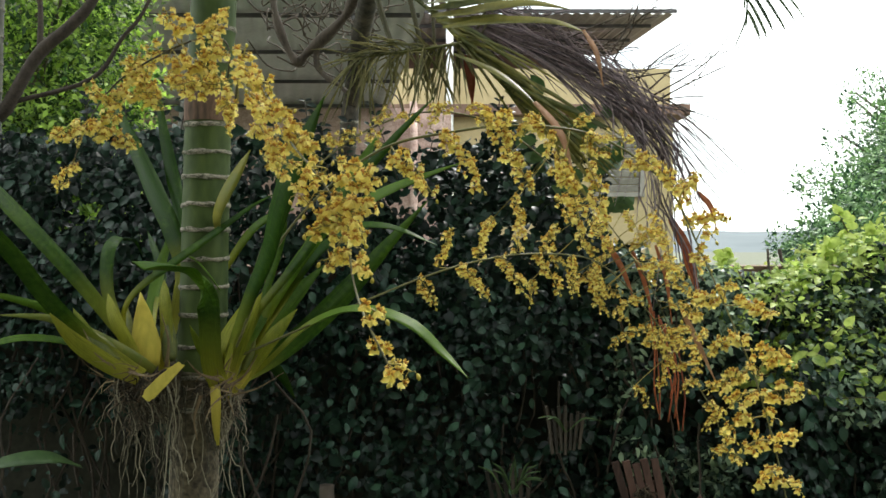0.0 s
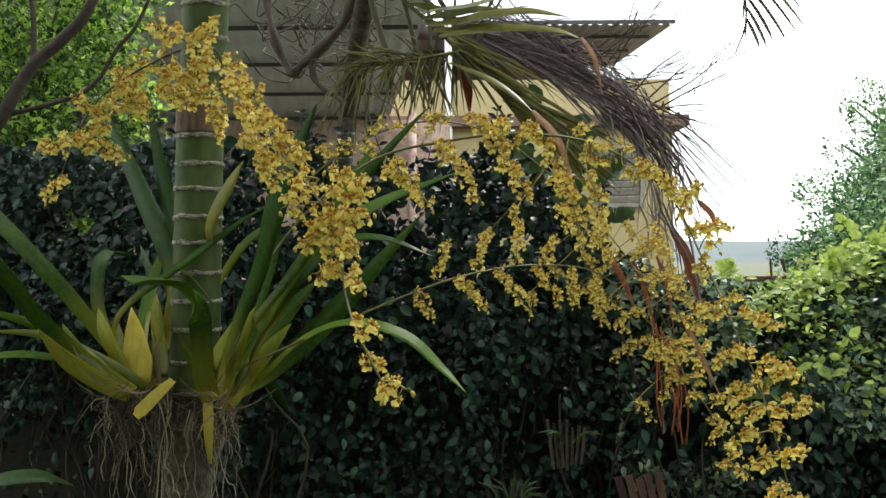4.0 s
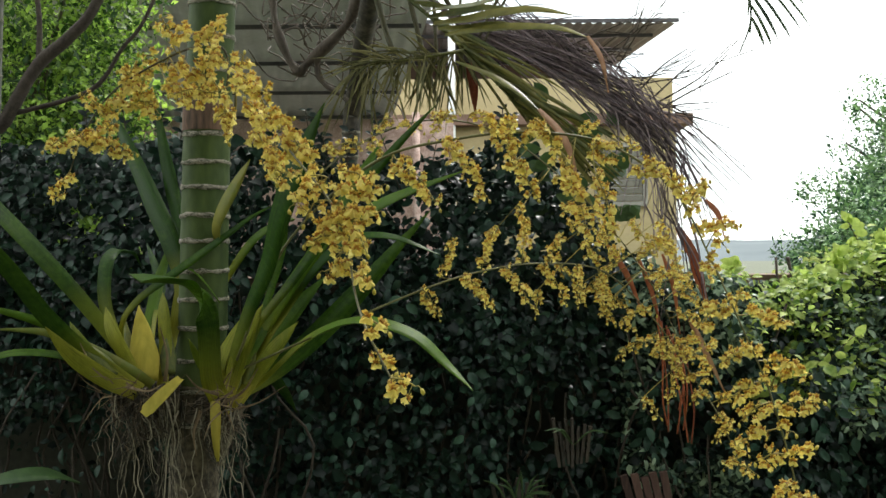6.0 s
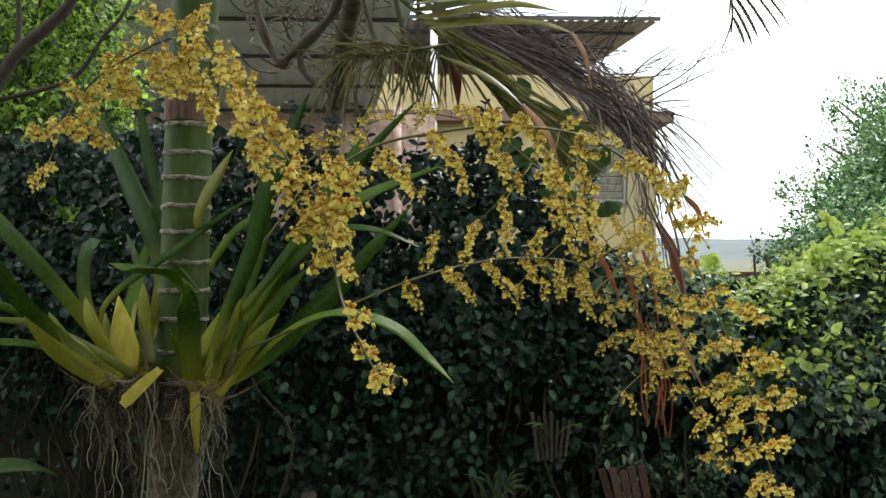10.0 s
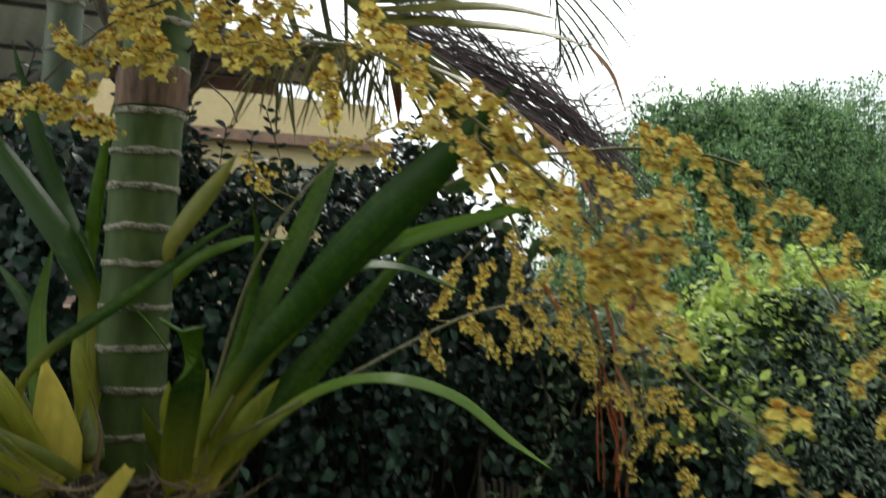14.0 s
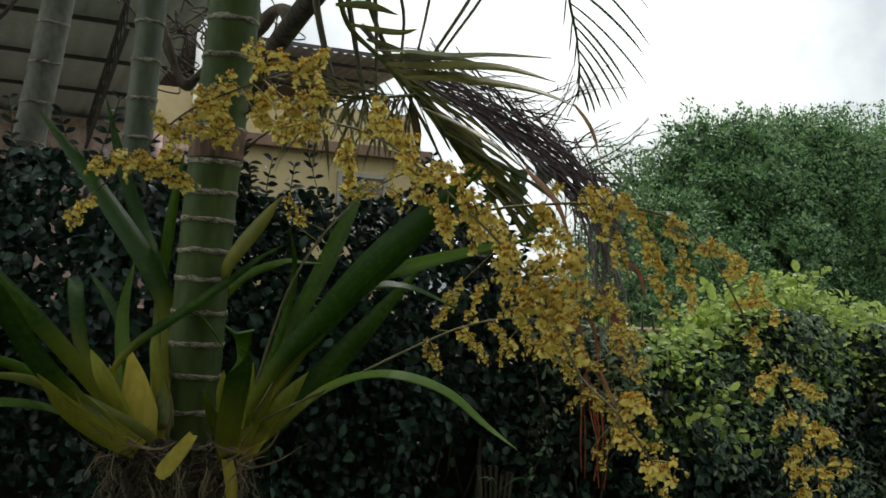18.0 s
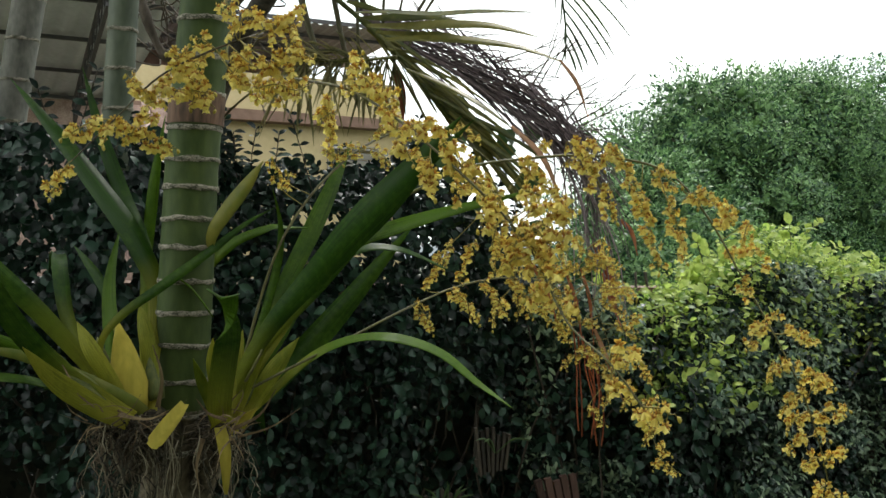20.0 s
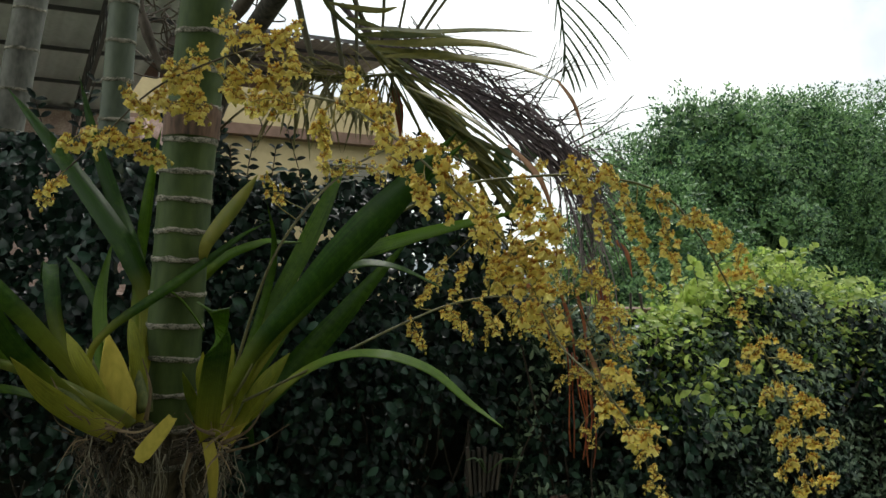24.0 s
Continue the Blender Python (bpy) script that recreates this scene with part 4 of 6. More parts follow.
    broad([(-0.045, 2.26, 2.108), (0.02, 2.2, 2.10), (0.09, 2.14, 2.095), (0.15, 2.09, 2.082)], 0.026, M_FROND)
    broad([(-0.118, 2.27, 2.179), (-0.048, 2.27, 2.174), (0.015, 2.27, 2.178), (0.056, 2.27, 2.194)], 0.020, M_FROND)
    broad([(-0.076, 2.27, 2.148), (-0.027, 2.27, 2.14), (0.022, 2.27, 2.135)], 0.018, M_FROND)
    broad([(-0.158, 2.27, 2.221), (-0.075, 2.27, 2.231), (0.003, 2.27, 2.221)], 0.026, M_FROND)
    broad([(0.024, 2.094, 1.959), (0.104, 2.018, 1.908), (0.154, 1.943, 1.858), (0.197, 1.878, 1.805)], 0.016, M_FROND, "long olive leaflet drying from its tip")
    # leaflets drooping side by side from its lower part
    for i in range(52):
        p = rib[min(k, int(k * (0.36 + 0.64 * i / 51)))]
        way = Vector((rng.uniform(0.6, 1.0), rng.uniform(-0.25, 0.2), rng.uniform(-0.7, -0.15)))
        leaflet(frond, p + rvec(rng, 0.008), way, rng.uniform(0.17, 0.29), rng.uniform(0.010, 0.017), M_FROND, 0.25, (0, -1, 0.3), 0.4)
    # smaller side frond: its rib runs back level, with thin leaflets hanging from it in a loose curtain
    side = spline([(0.046, 2.245, 2.02), (0.0, 2.22, 2.006), (-0.057, 2.20, 1.992), (-0.118, 2.20, 1.984), (-0.182, 2.20, 1.976), (-0.226, 2.18, 1.955)], 8)
    n = len(side) - 1
    g = Geo()
    g.tube(side, [0.005 - 0.0035 * i / n for i in range(n + 1)], 6)
    spray = part("frond", g, M_FROND, ob, "small olive frond with thin drooping leaflets")
    for i in range(84):
        f = (i + rng.random()) / 84
        p = side[int(f * n)]
        lean = -0.75 * f + 0.25 + rng.gauss(0, 0.45)
        leaflet(spray, p + rvec(rng, 0.008), (lean, rng.uniform(-0.4, 0.25), rng.uniform(-1.0, -0.5)), rng.uniform(0.06, 0.16), rng.uniform(0.0045, 0.0075), M_SPRAY, 0.3, (0, -1, 0.2), 0.5)
    for i in range(44):
        p = side[int((0.25 + 0.65 * rng.random()) * n)]
        leaflet(spray, p + rvec(rng, 0.008), (-0.8 + rng.gauss(0, 0.25), rng.uniform(-0.3, 0.3), rng.uniform(-0.1, 0.75)), rng.uniform(0.07, 0.14), rng.uniform(0.004, 0.006), M_SPRAY, 0.3, (0, -1, 0.2), 0.5)
    # dead frond: midrib arching over to the right, narrow grey-purple leaflets bundled along it
    rib = spline([(-0.06, 2.40, 2.22), (0.02, 2.38, 2.14), (0.107, 2.352, 2.079), (0.234, 2.279, 1.994), (0.354, 2.215, 1.901), (0.453, 2.165, 1.795), (0.497, 2.126, 1.671), (0.505, 2.094, 1.533)], 7)
    k = len(rib) - 1
    g = Geo()
    g.tube(rib, [0.008 - 0.006 * i / k for i in range(k + 1)], 6)
    dead = part("frond", g, M_FROND_DEAD, ob, "dead purple-grey palm frond with thin curled leaflets")

    def strand(pts, w, label=""):
        q = spline(pts, 5)
        n = len(q) - 1
        g = Geo()
        g.blade(q, [w * (0.6 + 0.5 * math.sin(math.pi * i / n)) * (1 - 0.7 * i / n) for i in range(n + 1)], (0.2, -1, 0.3), 0.9, 0.0008)
        part("leaflet", g, M_FROND_DEAD, dead, label)

    def beside(i, off):
        """A point of the frond at off metres over its midrib."""
        d = (rib[min(i + 2, k)] - rib[max(i - 2, 0)]).normalized()
        return rib[i] + Vector((-d.z, 0, d.x)) * off

    # leaflets leave the midrib upwards and bend over along it
    for n in range(86):
        i = rng.randrange(5, 34)
        m = min(k, i + rng.randrange(10, 22))
        top = rng.uniform(0.015, 0.115)
        sway = rng.uniform(-0.04, 0.04)
        strand([beside(i, 0.004), beside(i + (m - i) // 2, top * 0.72) + Vector((0, sway * 0.6, 0)) + rvec(rng, 0.005), beside(m, top) + Vector((0, sway, 0)) + rvec(rng, 0.012)], rng.uniform(0.0036, 0.0062))
    # shorter ones hang from its under side
    for n in range(36):
        i = rng.randrange(5, 30)
        m = min(k, i + rng.randrange(8, 15))
        low = -rng.uniform(0.01, 0.06)
        strand([beside(i, 0.0), beside((i + m) // 2, low * 0.6) + rvec(rng, 0.006), beside(m, low) + rvec(rng, 0.012)], rng.uniform(0.0034, 0.0058))
    # a second row falls across them, so that sky shows in the meshes
    for n in range(52):
        i = rng.randrange(9, 36)
        m = min(k, i + rng.randrange(7, 17))
        top = rng.uniform(0.05, 0.125)
        sway = rng.uniform(-0.05, 0.03)
        strand([beside(i, top) + Vector((0, sway, 0)), beside((i + m) // 2, top * 0.62) + rvec(rng, 0.008), beside(m, top * rng.uniform(-0.1, 0.3)) + rvec(rng, 0.01)], rng.uniform(0.0032, 0.0055))
    # stiff thin ends that stand out over the sheaf
    for n in range(30):
        i = rng.randrange(14, 38)
        a = beside(i, rng.uniform(0.05, 0.10))
        d = (rib[min(i + 3, k)] - rib[i - 3]).normalized()
        way = (d + Vector((rng.uniform(0.0, 0.5), rng.uniform(-0.25, 0.25), rng.uniform(0.1, 0.9)))).normalized()
        ln = rng.uniform(0.07, 0.16)
        strand([a, a + way * ln * 0.5, a + way * ln + Vector((0, 0, -0.012))], rng.uniform(0.0028, 0.0045))
    # dry strands hanging almost straight down from its end
    for n in range(30):
        i = rng.randrange(int(k * 0.66), k)
        a = rib[i] + Vector((rng.gauss(0.01, 0.03), rng.gauss(0, 0.03), 0.02))
        end = a + Vector((rng.uniform(-0.03, 0.09), rng.uniform(-0.05, 0.04), -rng.uniform(0.12, 0.26)))
        strand([a, a.lerp(end, 0.45) + Vector((0.012, 0, 0.01)) + rvec(rng, 0.006), end], rng.uniform(0.003, 0.006))
    # the longest hang free beyond the bend
    for n in range(16):
        i = rng.randrange(int(k * 0.38), int(k * 0.7))
        a = rib[i] + Vector((0.01, rng.uniform(-0.03, 0.03), 0.02))
        end = Vector((rng.uniform(0.60, 0.76), rng.uniform(2.1, 2.3), rng.uniform(1.54, 1.76)))
        strand([a, a.lerp(end, 0.5) + Vector((0.01, 0, 0.045)), end], rng.uniform(0.004, 0.006))
    # dry forked twigs standing out against the sky
    g = Geo()
    for i in range(16):
        p = Vector((0.31 + 0.016 * i, 2.25, 2.03 - 0.010 * i))
        way = Vector((rng.uniform(0.3, 1.0), rng.uniform(-0.2, 0.2), rng.uniform(-0.25, 0.75)))
        q = p + way.normalized() * rng.uniform(0.10, 0.22)
        g.tube(spline([p, p.lerp(q, 0.5) + rvec(rng, 0.012), q], 3), [0.0026 - 0.0002 * j for j in range(7)], 4)
        for j in range(3):
            a = p.lerp(q, rng.uniform(0.4, 0.9))
            g.tube([a, a + (way.normalized() + rvec(rng, 0.8)) * 0.06], 0.0012, 4)
    part("twig", g, M_TWIG, ob)
    # orange dry leaves caught in the frond
    for a, b, c, w in (((0.592, 2.22, 1.352), (0.632, 2.22, 1.268), (0.684, 2.22, 1.160), 0.0162), ((0.547, 2.15, 1.573), (0.587, 2.15, 1.494), (0.622, 2.15, 1.382), 0.026), ((0.580, 2.16, 1.50), (0.600, 2.16, 1.44), (0.625, 2.14, 1.365), 0.016),
                       ((0.391, 2.2, 1.532), (0.439, 2.2, 1.455), (0.480, 2.2, 1.356), 0.015), ((0.444, 2.10, 1.50), (0.474, 2.10, 1.42), (0.505, 2.12, 1.32), 0.012), ((0.512, 2.15, 1.509), (0.538, 2.15, 1.427), (0.553, 2.15, 1.318), 0.011),
                       ((0.292, 1.859, 1.957), (0.312, 1.816, 1.898), (0.320, 1.778, 1.825), 0.0121), ((0.193, 1.88, 1.81), (0.238, 1.817, 1.735), (0.262, 1.772, 1.638), 0.0161),
                       ((0.605, 2.12, 1.635), (0.632, 2.11, 1.60), (0.645, 2.10, 1.545), 0.015), ((0.06, 2.3, 2.0), (0.07, 2.28, 1.93), (0.075, 2.27, 1.86), 0.024)):
        pts = spline([a, b, c], 8)
        g = Geo()
        g.blade(pts, [max(w * (0.25 + 1.6 * math.sin(math.pi * min(i / 16 + 0.12, 1)) / 2), 0.001) for i in range(17)], (0.2, -1, 0.2), 0.5, 0.0008)
        part("dry_leaf", g, M_TAN if w in (0.0121, 0.0161, 0.0162) else M_ORANGE, ob, "orange-brown dry leaf")
    for i in range(8):
        a = Vector((0.50 + 0.009 * i, 2.16 - 0.01 * (i % 3), 1.36 - 0.01 * i))
        fall = rng.uniform(0.7, 1.15)
        q = spline([a, a + Vector((0.012, 0, -0.09 * fall)) + rvec(rng, 0.008), a + Vector((0.022, 0, -0.17 * fall)) + rvec(rng, 0.012), a + Vector((0.024, 0, -0.25 * fall)) + rvec(rng, 0.012)], 5)
        g = Geo()
        g.tube(q, 0.0021, 5)
        part("dry_strand", g, M_RUST, ob, "thin red-brown dry strand")
    return ob


palm_crown()

# green frond hanging into the picture from a palm further off
rng = random.Random(17)
rib = spline([(-0.64, 3.25, 4.1), (0.1, 3.45, 4.75), (0.85, 3.62, 4.4), (1.08, 3.66, 3.5), (1.17, 3.68, 2.93), (1.235, 3.69, 2.70), (1.263, 3.70, 2.49), (1.22, 3.715, 2.345)], 8)
k = len(rib) - 1
g = Geo()
g.tube(rib, [0.014 - 0.0115 * i / k for i in range(k + 1)], 6)
far_frond = part("frond", g, M_FROND_FAR, far_palm, "hanging green palm frond")
for i in range(10, k - 7, 2):
    up = max(0.0, min(1.0, (rib[i].z - 2.48) / 0.42))
    way = Vector((0.40 + 0.45 * up, -0.15, -0.85 + 0.40 * up + rng.uniform(-0.04, 0.04)))
    leaflet(far_frond, rib[i], way, (0.11 + 0.34 * up) * rng.uniform(0.9, 1.08), rng.uniform(0.019, 0.027), M_FROND_FAR, 0.25, (0.3, -1, 0.4))
    if i % 4 == 0:
        leaflet(far_frond, rib[i], (-0.16, -0.2, -1.0), 0.06 + 0.10 * up, 0.012, M_FROND_FAR, 0.3, (0.3, -1, 0.4))


def crown(palm_thing, top, count, length, seed):
    """Arching fronds from the top of a palm, each a midrib with two rows of leaflets."""
    rng = random.Random(seed)
    top = Vector(top)
    for k in range(count):
        w = 2 * math.pi * (k + rng.uniform(-0.2, 0.2)) / count
        out = Vector((math.cos(w), math.sin(w), 0))
        rise = rng.uniform(0.35, 0.7)
        rib = spline([top, top + out * length * 0.35 + Vector((0, 0, rise * 0.55)), top + out * length * 0.72 + Vector((0, 0, rise * 0.6)), top + out * length + Vector((0, 0, rise * 0.1))], 10)
        g = Geo()
        g.tube(rib, [0.012 - 0.010 * i / 30 for i in range(31)], 5)
        side = out.cross(Vector((0, 0, 1)))
        for i in range(5, 31):
            for e in (-1, 1):
                a = rib[i]
                d = (out * 0.6 + side * e + Vector((0, 0, -0.35))).normalized() * 0.42 * math.sin(math.pi * min(0.15 + 0.8 * i / 30, 1)) ** 0.5
                g.blade([a, a + d * 0.5 + Vector((0, 0, 0.03)), a + d], [0.012, 0.024, 0.001], (0, 0, 1), 0.4, 0.0006)
        part("frond", g, M_FROND, palm_thing)


# Unseen crowns added above the view so that the left side lies in shade
crown(palm, (-0.405, 1.70, 3.4), 9, 1.5, 71)
crown(second_palm, (-0.54, 2.2, 3.6), 9, 1.5, 72)
crown(far_palm, (-0.66, 3.25, 4.2), 10, 1.8, 73)

# broad leaf low beside the hedge
g = Geo()
q = spline([(-0.86, 2.12, 0.98), (-0.90, 2.05, 1.015), (-0.97, 2.0, 1.02), (-1.06, 1.97, 1.0)], 6)
g.blade(q, [0.05 * math.sin(math.pi * (0.08 + 0.9 * n / (len(q) - 1))) for n in range(len(q))], (0, -0.6, 1), 0.3, 0.001)
part("leaf", g, M_STRAP_PLAIN, hedge, "broad mid-green leaf low on the hedge")

# bare crooked branch in front of the shed
CROOK = [(-0.212, 2.57, 2.262), (-0.245, 2.68, 2.31), (-0.308, 2.8, 2.231), (-0.427, 2.85, 2.135), (-0.474, 2.86, 2.106), (-0.527, 2.85, 2.214), (-0.55, 2.86, 2.34), (-0.57, 2.88, 2.6)]
STUB = [(-0.400, 2.84, 2.158), (-0.407, 2.85, 2.11), (-0.385, 2.85, 2.06), (-0.335, 2.84, 2.025), (-0.300, 2.84, 1.995)]
g = Geo()
bare = thing("bare_branch", (-0.212, 2.57, 2.262), "crooked bare grey branch beside the palm", "branch")
for pts, r in ((CROOK, 0.020), (STUB, 0.012)):
    q = spline(pts, 6)
    g = Geo()
    g.tube(q, [r * (1.0 + 0.25 * math.sin(0.9 * i)) * (1 - 0.45 * i / len(q)) for i in range(len(q))], 8)
    part("branch", g, M_BARK, bare)
for i in range(60):
    p = Vector((rng.uniform(-0.55, -0.2), 3.0 + rng.uniform(-0.1, 0.1), rng.uniform(2.1, 2.5)))
    q = p + rvec(rng, 0.16)
    g = Geo()
    g.tube(spline([p, p.lerp(q, 0.3) + rvec(rng, 0.05), p.lerp(q, 0.7) + rvec(rng, 0.05), q], 4), 0.0028, 4)
    part("twig", g, M_BARK, bare)


# ---- orchids ----
def floret(seed):
    """One small flower facing -y: a broad two-lobed lip, five barred petals and sepals, and the column."""
    rng = random.Random(seed)
    g = Geo()
    half = [(0.0016, 0.0), (0.0030, -0.0028), (0.0076, -0.0056), (0.0112, -0.0088), (0.0108, -0.0130), (0.0072, -0.0156), (0.0030, -0.0146), (0.0, -0.0118)]
    rim = [(x, z) for x, z in half] + [(-x, z) for x, z in reversed(half[:-1])]
    n = len(g.v)
    curl = rng.uniform(0.0, 0.005)
    for ring in (0.0, 0.5, 1.0):
        for i, (x, z) in enumerate(rim):
            wav = 0.0044 * math.sin(i * 1.9 + seed) * ring * ring
            g.v.append((x * ring * rng.uniform(0.96, 1.04), -0.0045 + (0.0030 + curl * abs(x) / 0.012) * ring ** 2 + wav, -0.001 + (z + 0.001) * (0.12 + 0.88 * ring)))
    k = len(rim)
    for r in range(2):
        for i in range(k - 1):
            g.face([n + r * k + i, n + r * k + i + 1, n + (r + 1) * k + i + 1, n + (r + 1) * k + i], 0)
    for ang, ln, wd in ((90, 0.0108, 0.0054), (35, 0.0114, 0.0062), (145, 0.0114, 0.0062), (-28, 0.0106, 0.0046), (208, 0.0106, 0.0046)):
        a = radians(ang + rng.uniform(-10, 10))
        d, s = Vector((math.cos(a), 0, math.sin(a))), Vector((-math.sin(a), 0, math.cos(a)))
        tip = rng.uniform(-0.004, 0.002)
        n = len(g.v)
        for f, w in ((0.05, 0.25), (0.35, 0.8), (0.7, 1.0), (1.0, 0.3)):
            for e in (-1, 0, 1):
                p = d * (ln * f) + s * (wd / 2 * w * e)
                g.v.append((p.x, tip * f * f + 0.0012 * abs(e) * math.sin(f * 7 + seed) + 0.0006, p.z))
        for i in range(3):
            for j in range(2):
                g.face([n + i * 3 + j, n + i * 3 + j + 1, n + i * 3 + j + 4, n + i * 3 + j + 3], 1)
    g.tube([(0, 0.001, -0.001), (0, -0.004, 0.001), (0, -0.006, 0.0035)], [0.0016, 0.0018, 0.0010], 5, 1)
    return g.mesh("flower", [M_LIP, M_TEPAL])


FLORETS = [floret(s) for s in range(7)]


def bud_mesh():
    g = Geo()
    g.tube([(0, 0, 0), (0, -0.001, -0.002), (0, -0.001, -0.005), (0, 0, -0.0075)], [0.0007, 0.0022, 0.0024, 0.0006], 6)
    return g.mesh("bud", [M_BUD])


BUD = bud_mesh()


def flower_spike(plant, stem, twigs, seed, label="", radius=0.0026, facing=(0, -1, 0), scale=1.0, step=0.0034):
    """stem: points of the arching stalk; twigs: start and end of each side branch with its flowers."""
    rng = random.Random(seed)
    s = spline(stem, 8)
    g = Geo()
    k = len(s)
    g.tube(s, [radius * (1 - 0.6 * i / k) for i in range(k)], 6)
    places = []
    for row in twigs:
        a, b = Vector(row[:3]), Vector(row[3:])
        near = min(s, key=lambda q: (q - a).length)
        d = b - a
        mid = a + d * 0.5 + Vector((0, 0, 0.12 * d.length))
        pts = spline([near, a, mid, b], 4)
        g.tube(pts, 0.0010, 4, 1)
        n = max(2, int(d.length / (step * 1.6 if d.length < 0.03 else step)) + 1)
        for i in range(n):
            f = (i + 0.5) / n
            p = a * (1 - f) ** 2 + mid * 2 * f * (1 - f) + b * f * f
            w = rng.uniform(0, 2 * math.pi)
            side = d.normalized().cross(Vector((math.cos(w), math.sin(w), 0.3)))
            off = side.normalized() * rng.uniform(0.003, 0.014)
            places.append((p, p + off, scale * rng.uniform(0.46, 0.70) * (1 - 0.3 * max(0, f - 0.7))))
        places.append((b, b + d.normalized() * 0.007, 0))
    for p, q, size in places:
        g.tube([p, p.lerp(q, 0.6) + Vector((0, 0, 0.002)), q], 0.0006, 3, 1)
    spike = part("flower_spike", g, [M_STEM, M_PEDICEL], plant, label)
    base = base_of(plant)
    for p, q, size in places:
        face = Vector(facing) + rvec(rng, 1.15) + (q - p).normalized() * 0.4
        yaw = math.atan2(face.x, -face.y)
        m = Matrix.LocRotScale(q - base, Euler((rng.uniform(-0.7, 0.5), rng.uniform(-0.6, 0.6), yaw)), (size or 1,) * 3)
        o = new("flower" if size else "bud", rng.choice(FLORETS) if size else BUD)
        o.parent = spike
        o.matrix_local = m
    return spike


def strap(plant, pts, width, hint=(-0.25, -1, 0.25), material=None, fold=0.4, blunt=False, label="", low=0.34, peak=0.62, late=1.0):
    """A long orchid leaf through pts: narrow and folded at its foot, broadest before the middle, pointed."""
    s = spline(pts, 8)
    k = len(s) - 1
    ws = []
    for i in range(k + 1):
        f = i / k
        w = low + (1 - low) * math.sin(min(f / peak, 1) * math.pi / 2) ** late
        if not blunt:
            w *= max(1 - max(0, (f - peak + 0.04) / (1.04 - peak)) ** 1.9, 0.02)
        ws.append(width * w * (1 + 0.04 * math.sin(f * 9 + width * 900)))
    g = Geo()
    g.blade(s, ws, hint, fold, 0.0012)
    ob = part("leaf", g, material or M_STRAP, plant, label)
    g.along(ob.data)
    return ob


def pseudobulb(plant, base, tip, width, depth, material=None, label=""):
    """A flattened egg-shaped swollen stem with shallow ribs."""
    a, b = Vector(base), Vector(tip)
    d = b - a
    side = d.cross(Vector((0, 1, 0))).normalized()
    front = side.cross(d).normalized()
    g = Geo()
    rows, cols = 12, 16
    for i in range(rows + 1):
        f = i / rows
        r = (0.8 + 0.8 * f if f < 0.25 else 1.0 - 0.9 * ((f - 0.25) / 0.75) ** 1.5) * max(1 - f ** 8, 0.01) ** 0.5
        for j in range(cols):
            w = 2 * math.pi * j / cols
            rib = 1 + 0.07 * math.cos(4 * w + 0.6) + 0.10 * noise.noise(Vector((math.cos(w), math.sin(w), f * 3)) + a * 20)
            g.v.append(a + d * f + side * (width / 2 * r * rib * math.cos(w)) + front * (depth / 2 * r * rib * math.sin(w)))
    for i in range(rows):
        for j in range(cols):
            t = (j + 1) % cols
            g.face([i * cols + j, i * cols + t, (i + 1) * cols + t, (i + 1) * cols + j])
    g.face([rows * cols + j for j in range(cols)])
    g.face([j for j in reversed(range(cols))])
    return part("pseudobulb", g, material or M_BULB, plant, label)


def roots(plant, centre, spread, count, drop, seed, single=False, label=""):
    """A tangle of thin aerial roots falling from under the plant; single: each root is a part."""
    rng = random.Random(seed)
    g = Geo()
    c = Vector(centre)
    for i in range(count):
        p = c + Vector((rng.uniform(-1, 1) * spread[0], rng.uniform(-1, 1) * spread[1], rng.uniform(-1, 1) * spread[2]))
        pts = [p]
        fall = rng.uniform(*drop)
        k = 9
        lean = rng.uniform(-0.006, 0.006)
        for j in range(k):
            tangle = 0.012 if not single else 0.008
            p = p + Vector((lean + rng.uniform(-tangle, tangle) + 0.08 * (c.x - p.x), rng.uniform(-tangle, tangle) * 0.7, -fall / k * rng.uniform(0.2, 1.7)))
            pts.append(p)
        r = rng.uniform(0.0006, 0.0014) if single else rng.uniform(0.0007, 0.0014)
        g.tube(spline(pts, 3), [r * (1 - 0.4 * n / 27) for n in range(28)], 4)
        if single:
            part("root", g, M_ROOT_PALE, plant)
            g = Geo()
    if not single:
        tagged(part("root_mat", g, M_ROOT, plant, label), kind="stuff")


def root_ball(plant, top, bottom, r0, r1, seed):
    """The dense core of old roots and fibre under a clump."""
    a, b = Vector(top), Vector(bottom)
    g = Geo()
    n = 14
    g.tube([a.lerp(b, i / n) for i in range(n + 1)], [(r0 + (r1 - r0) * i / n) * (0.75 + 0.25 * min(i / 2, 1)) for i in range(n + 1)], 22)
    g.v = [p + rvec(random.Random(seed + k), 0.004) + (p - a).normalized() * 0.008 * noise.noise(p * 30) for k, p in enumerate(g.v)]
    part("root_ball", g, M_BARK_LOW, plant, "dense brown core of old roots")


def dry_sheath(plant, a, b, c, w):
    s = spline([a, b, c], 5)
    g = Geo()
    g.blade(s, [0.45 * w * (1 - 0.85 * i / 10) for i in range(11)], (0.1, -1, 0.2), 0.7, 0.0005)
    return part("dry_sheath", g, M_SHEATH, plant, "papery dry brown sheath")


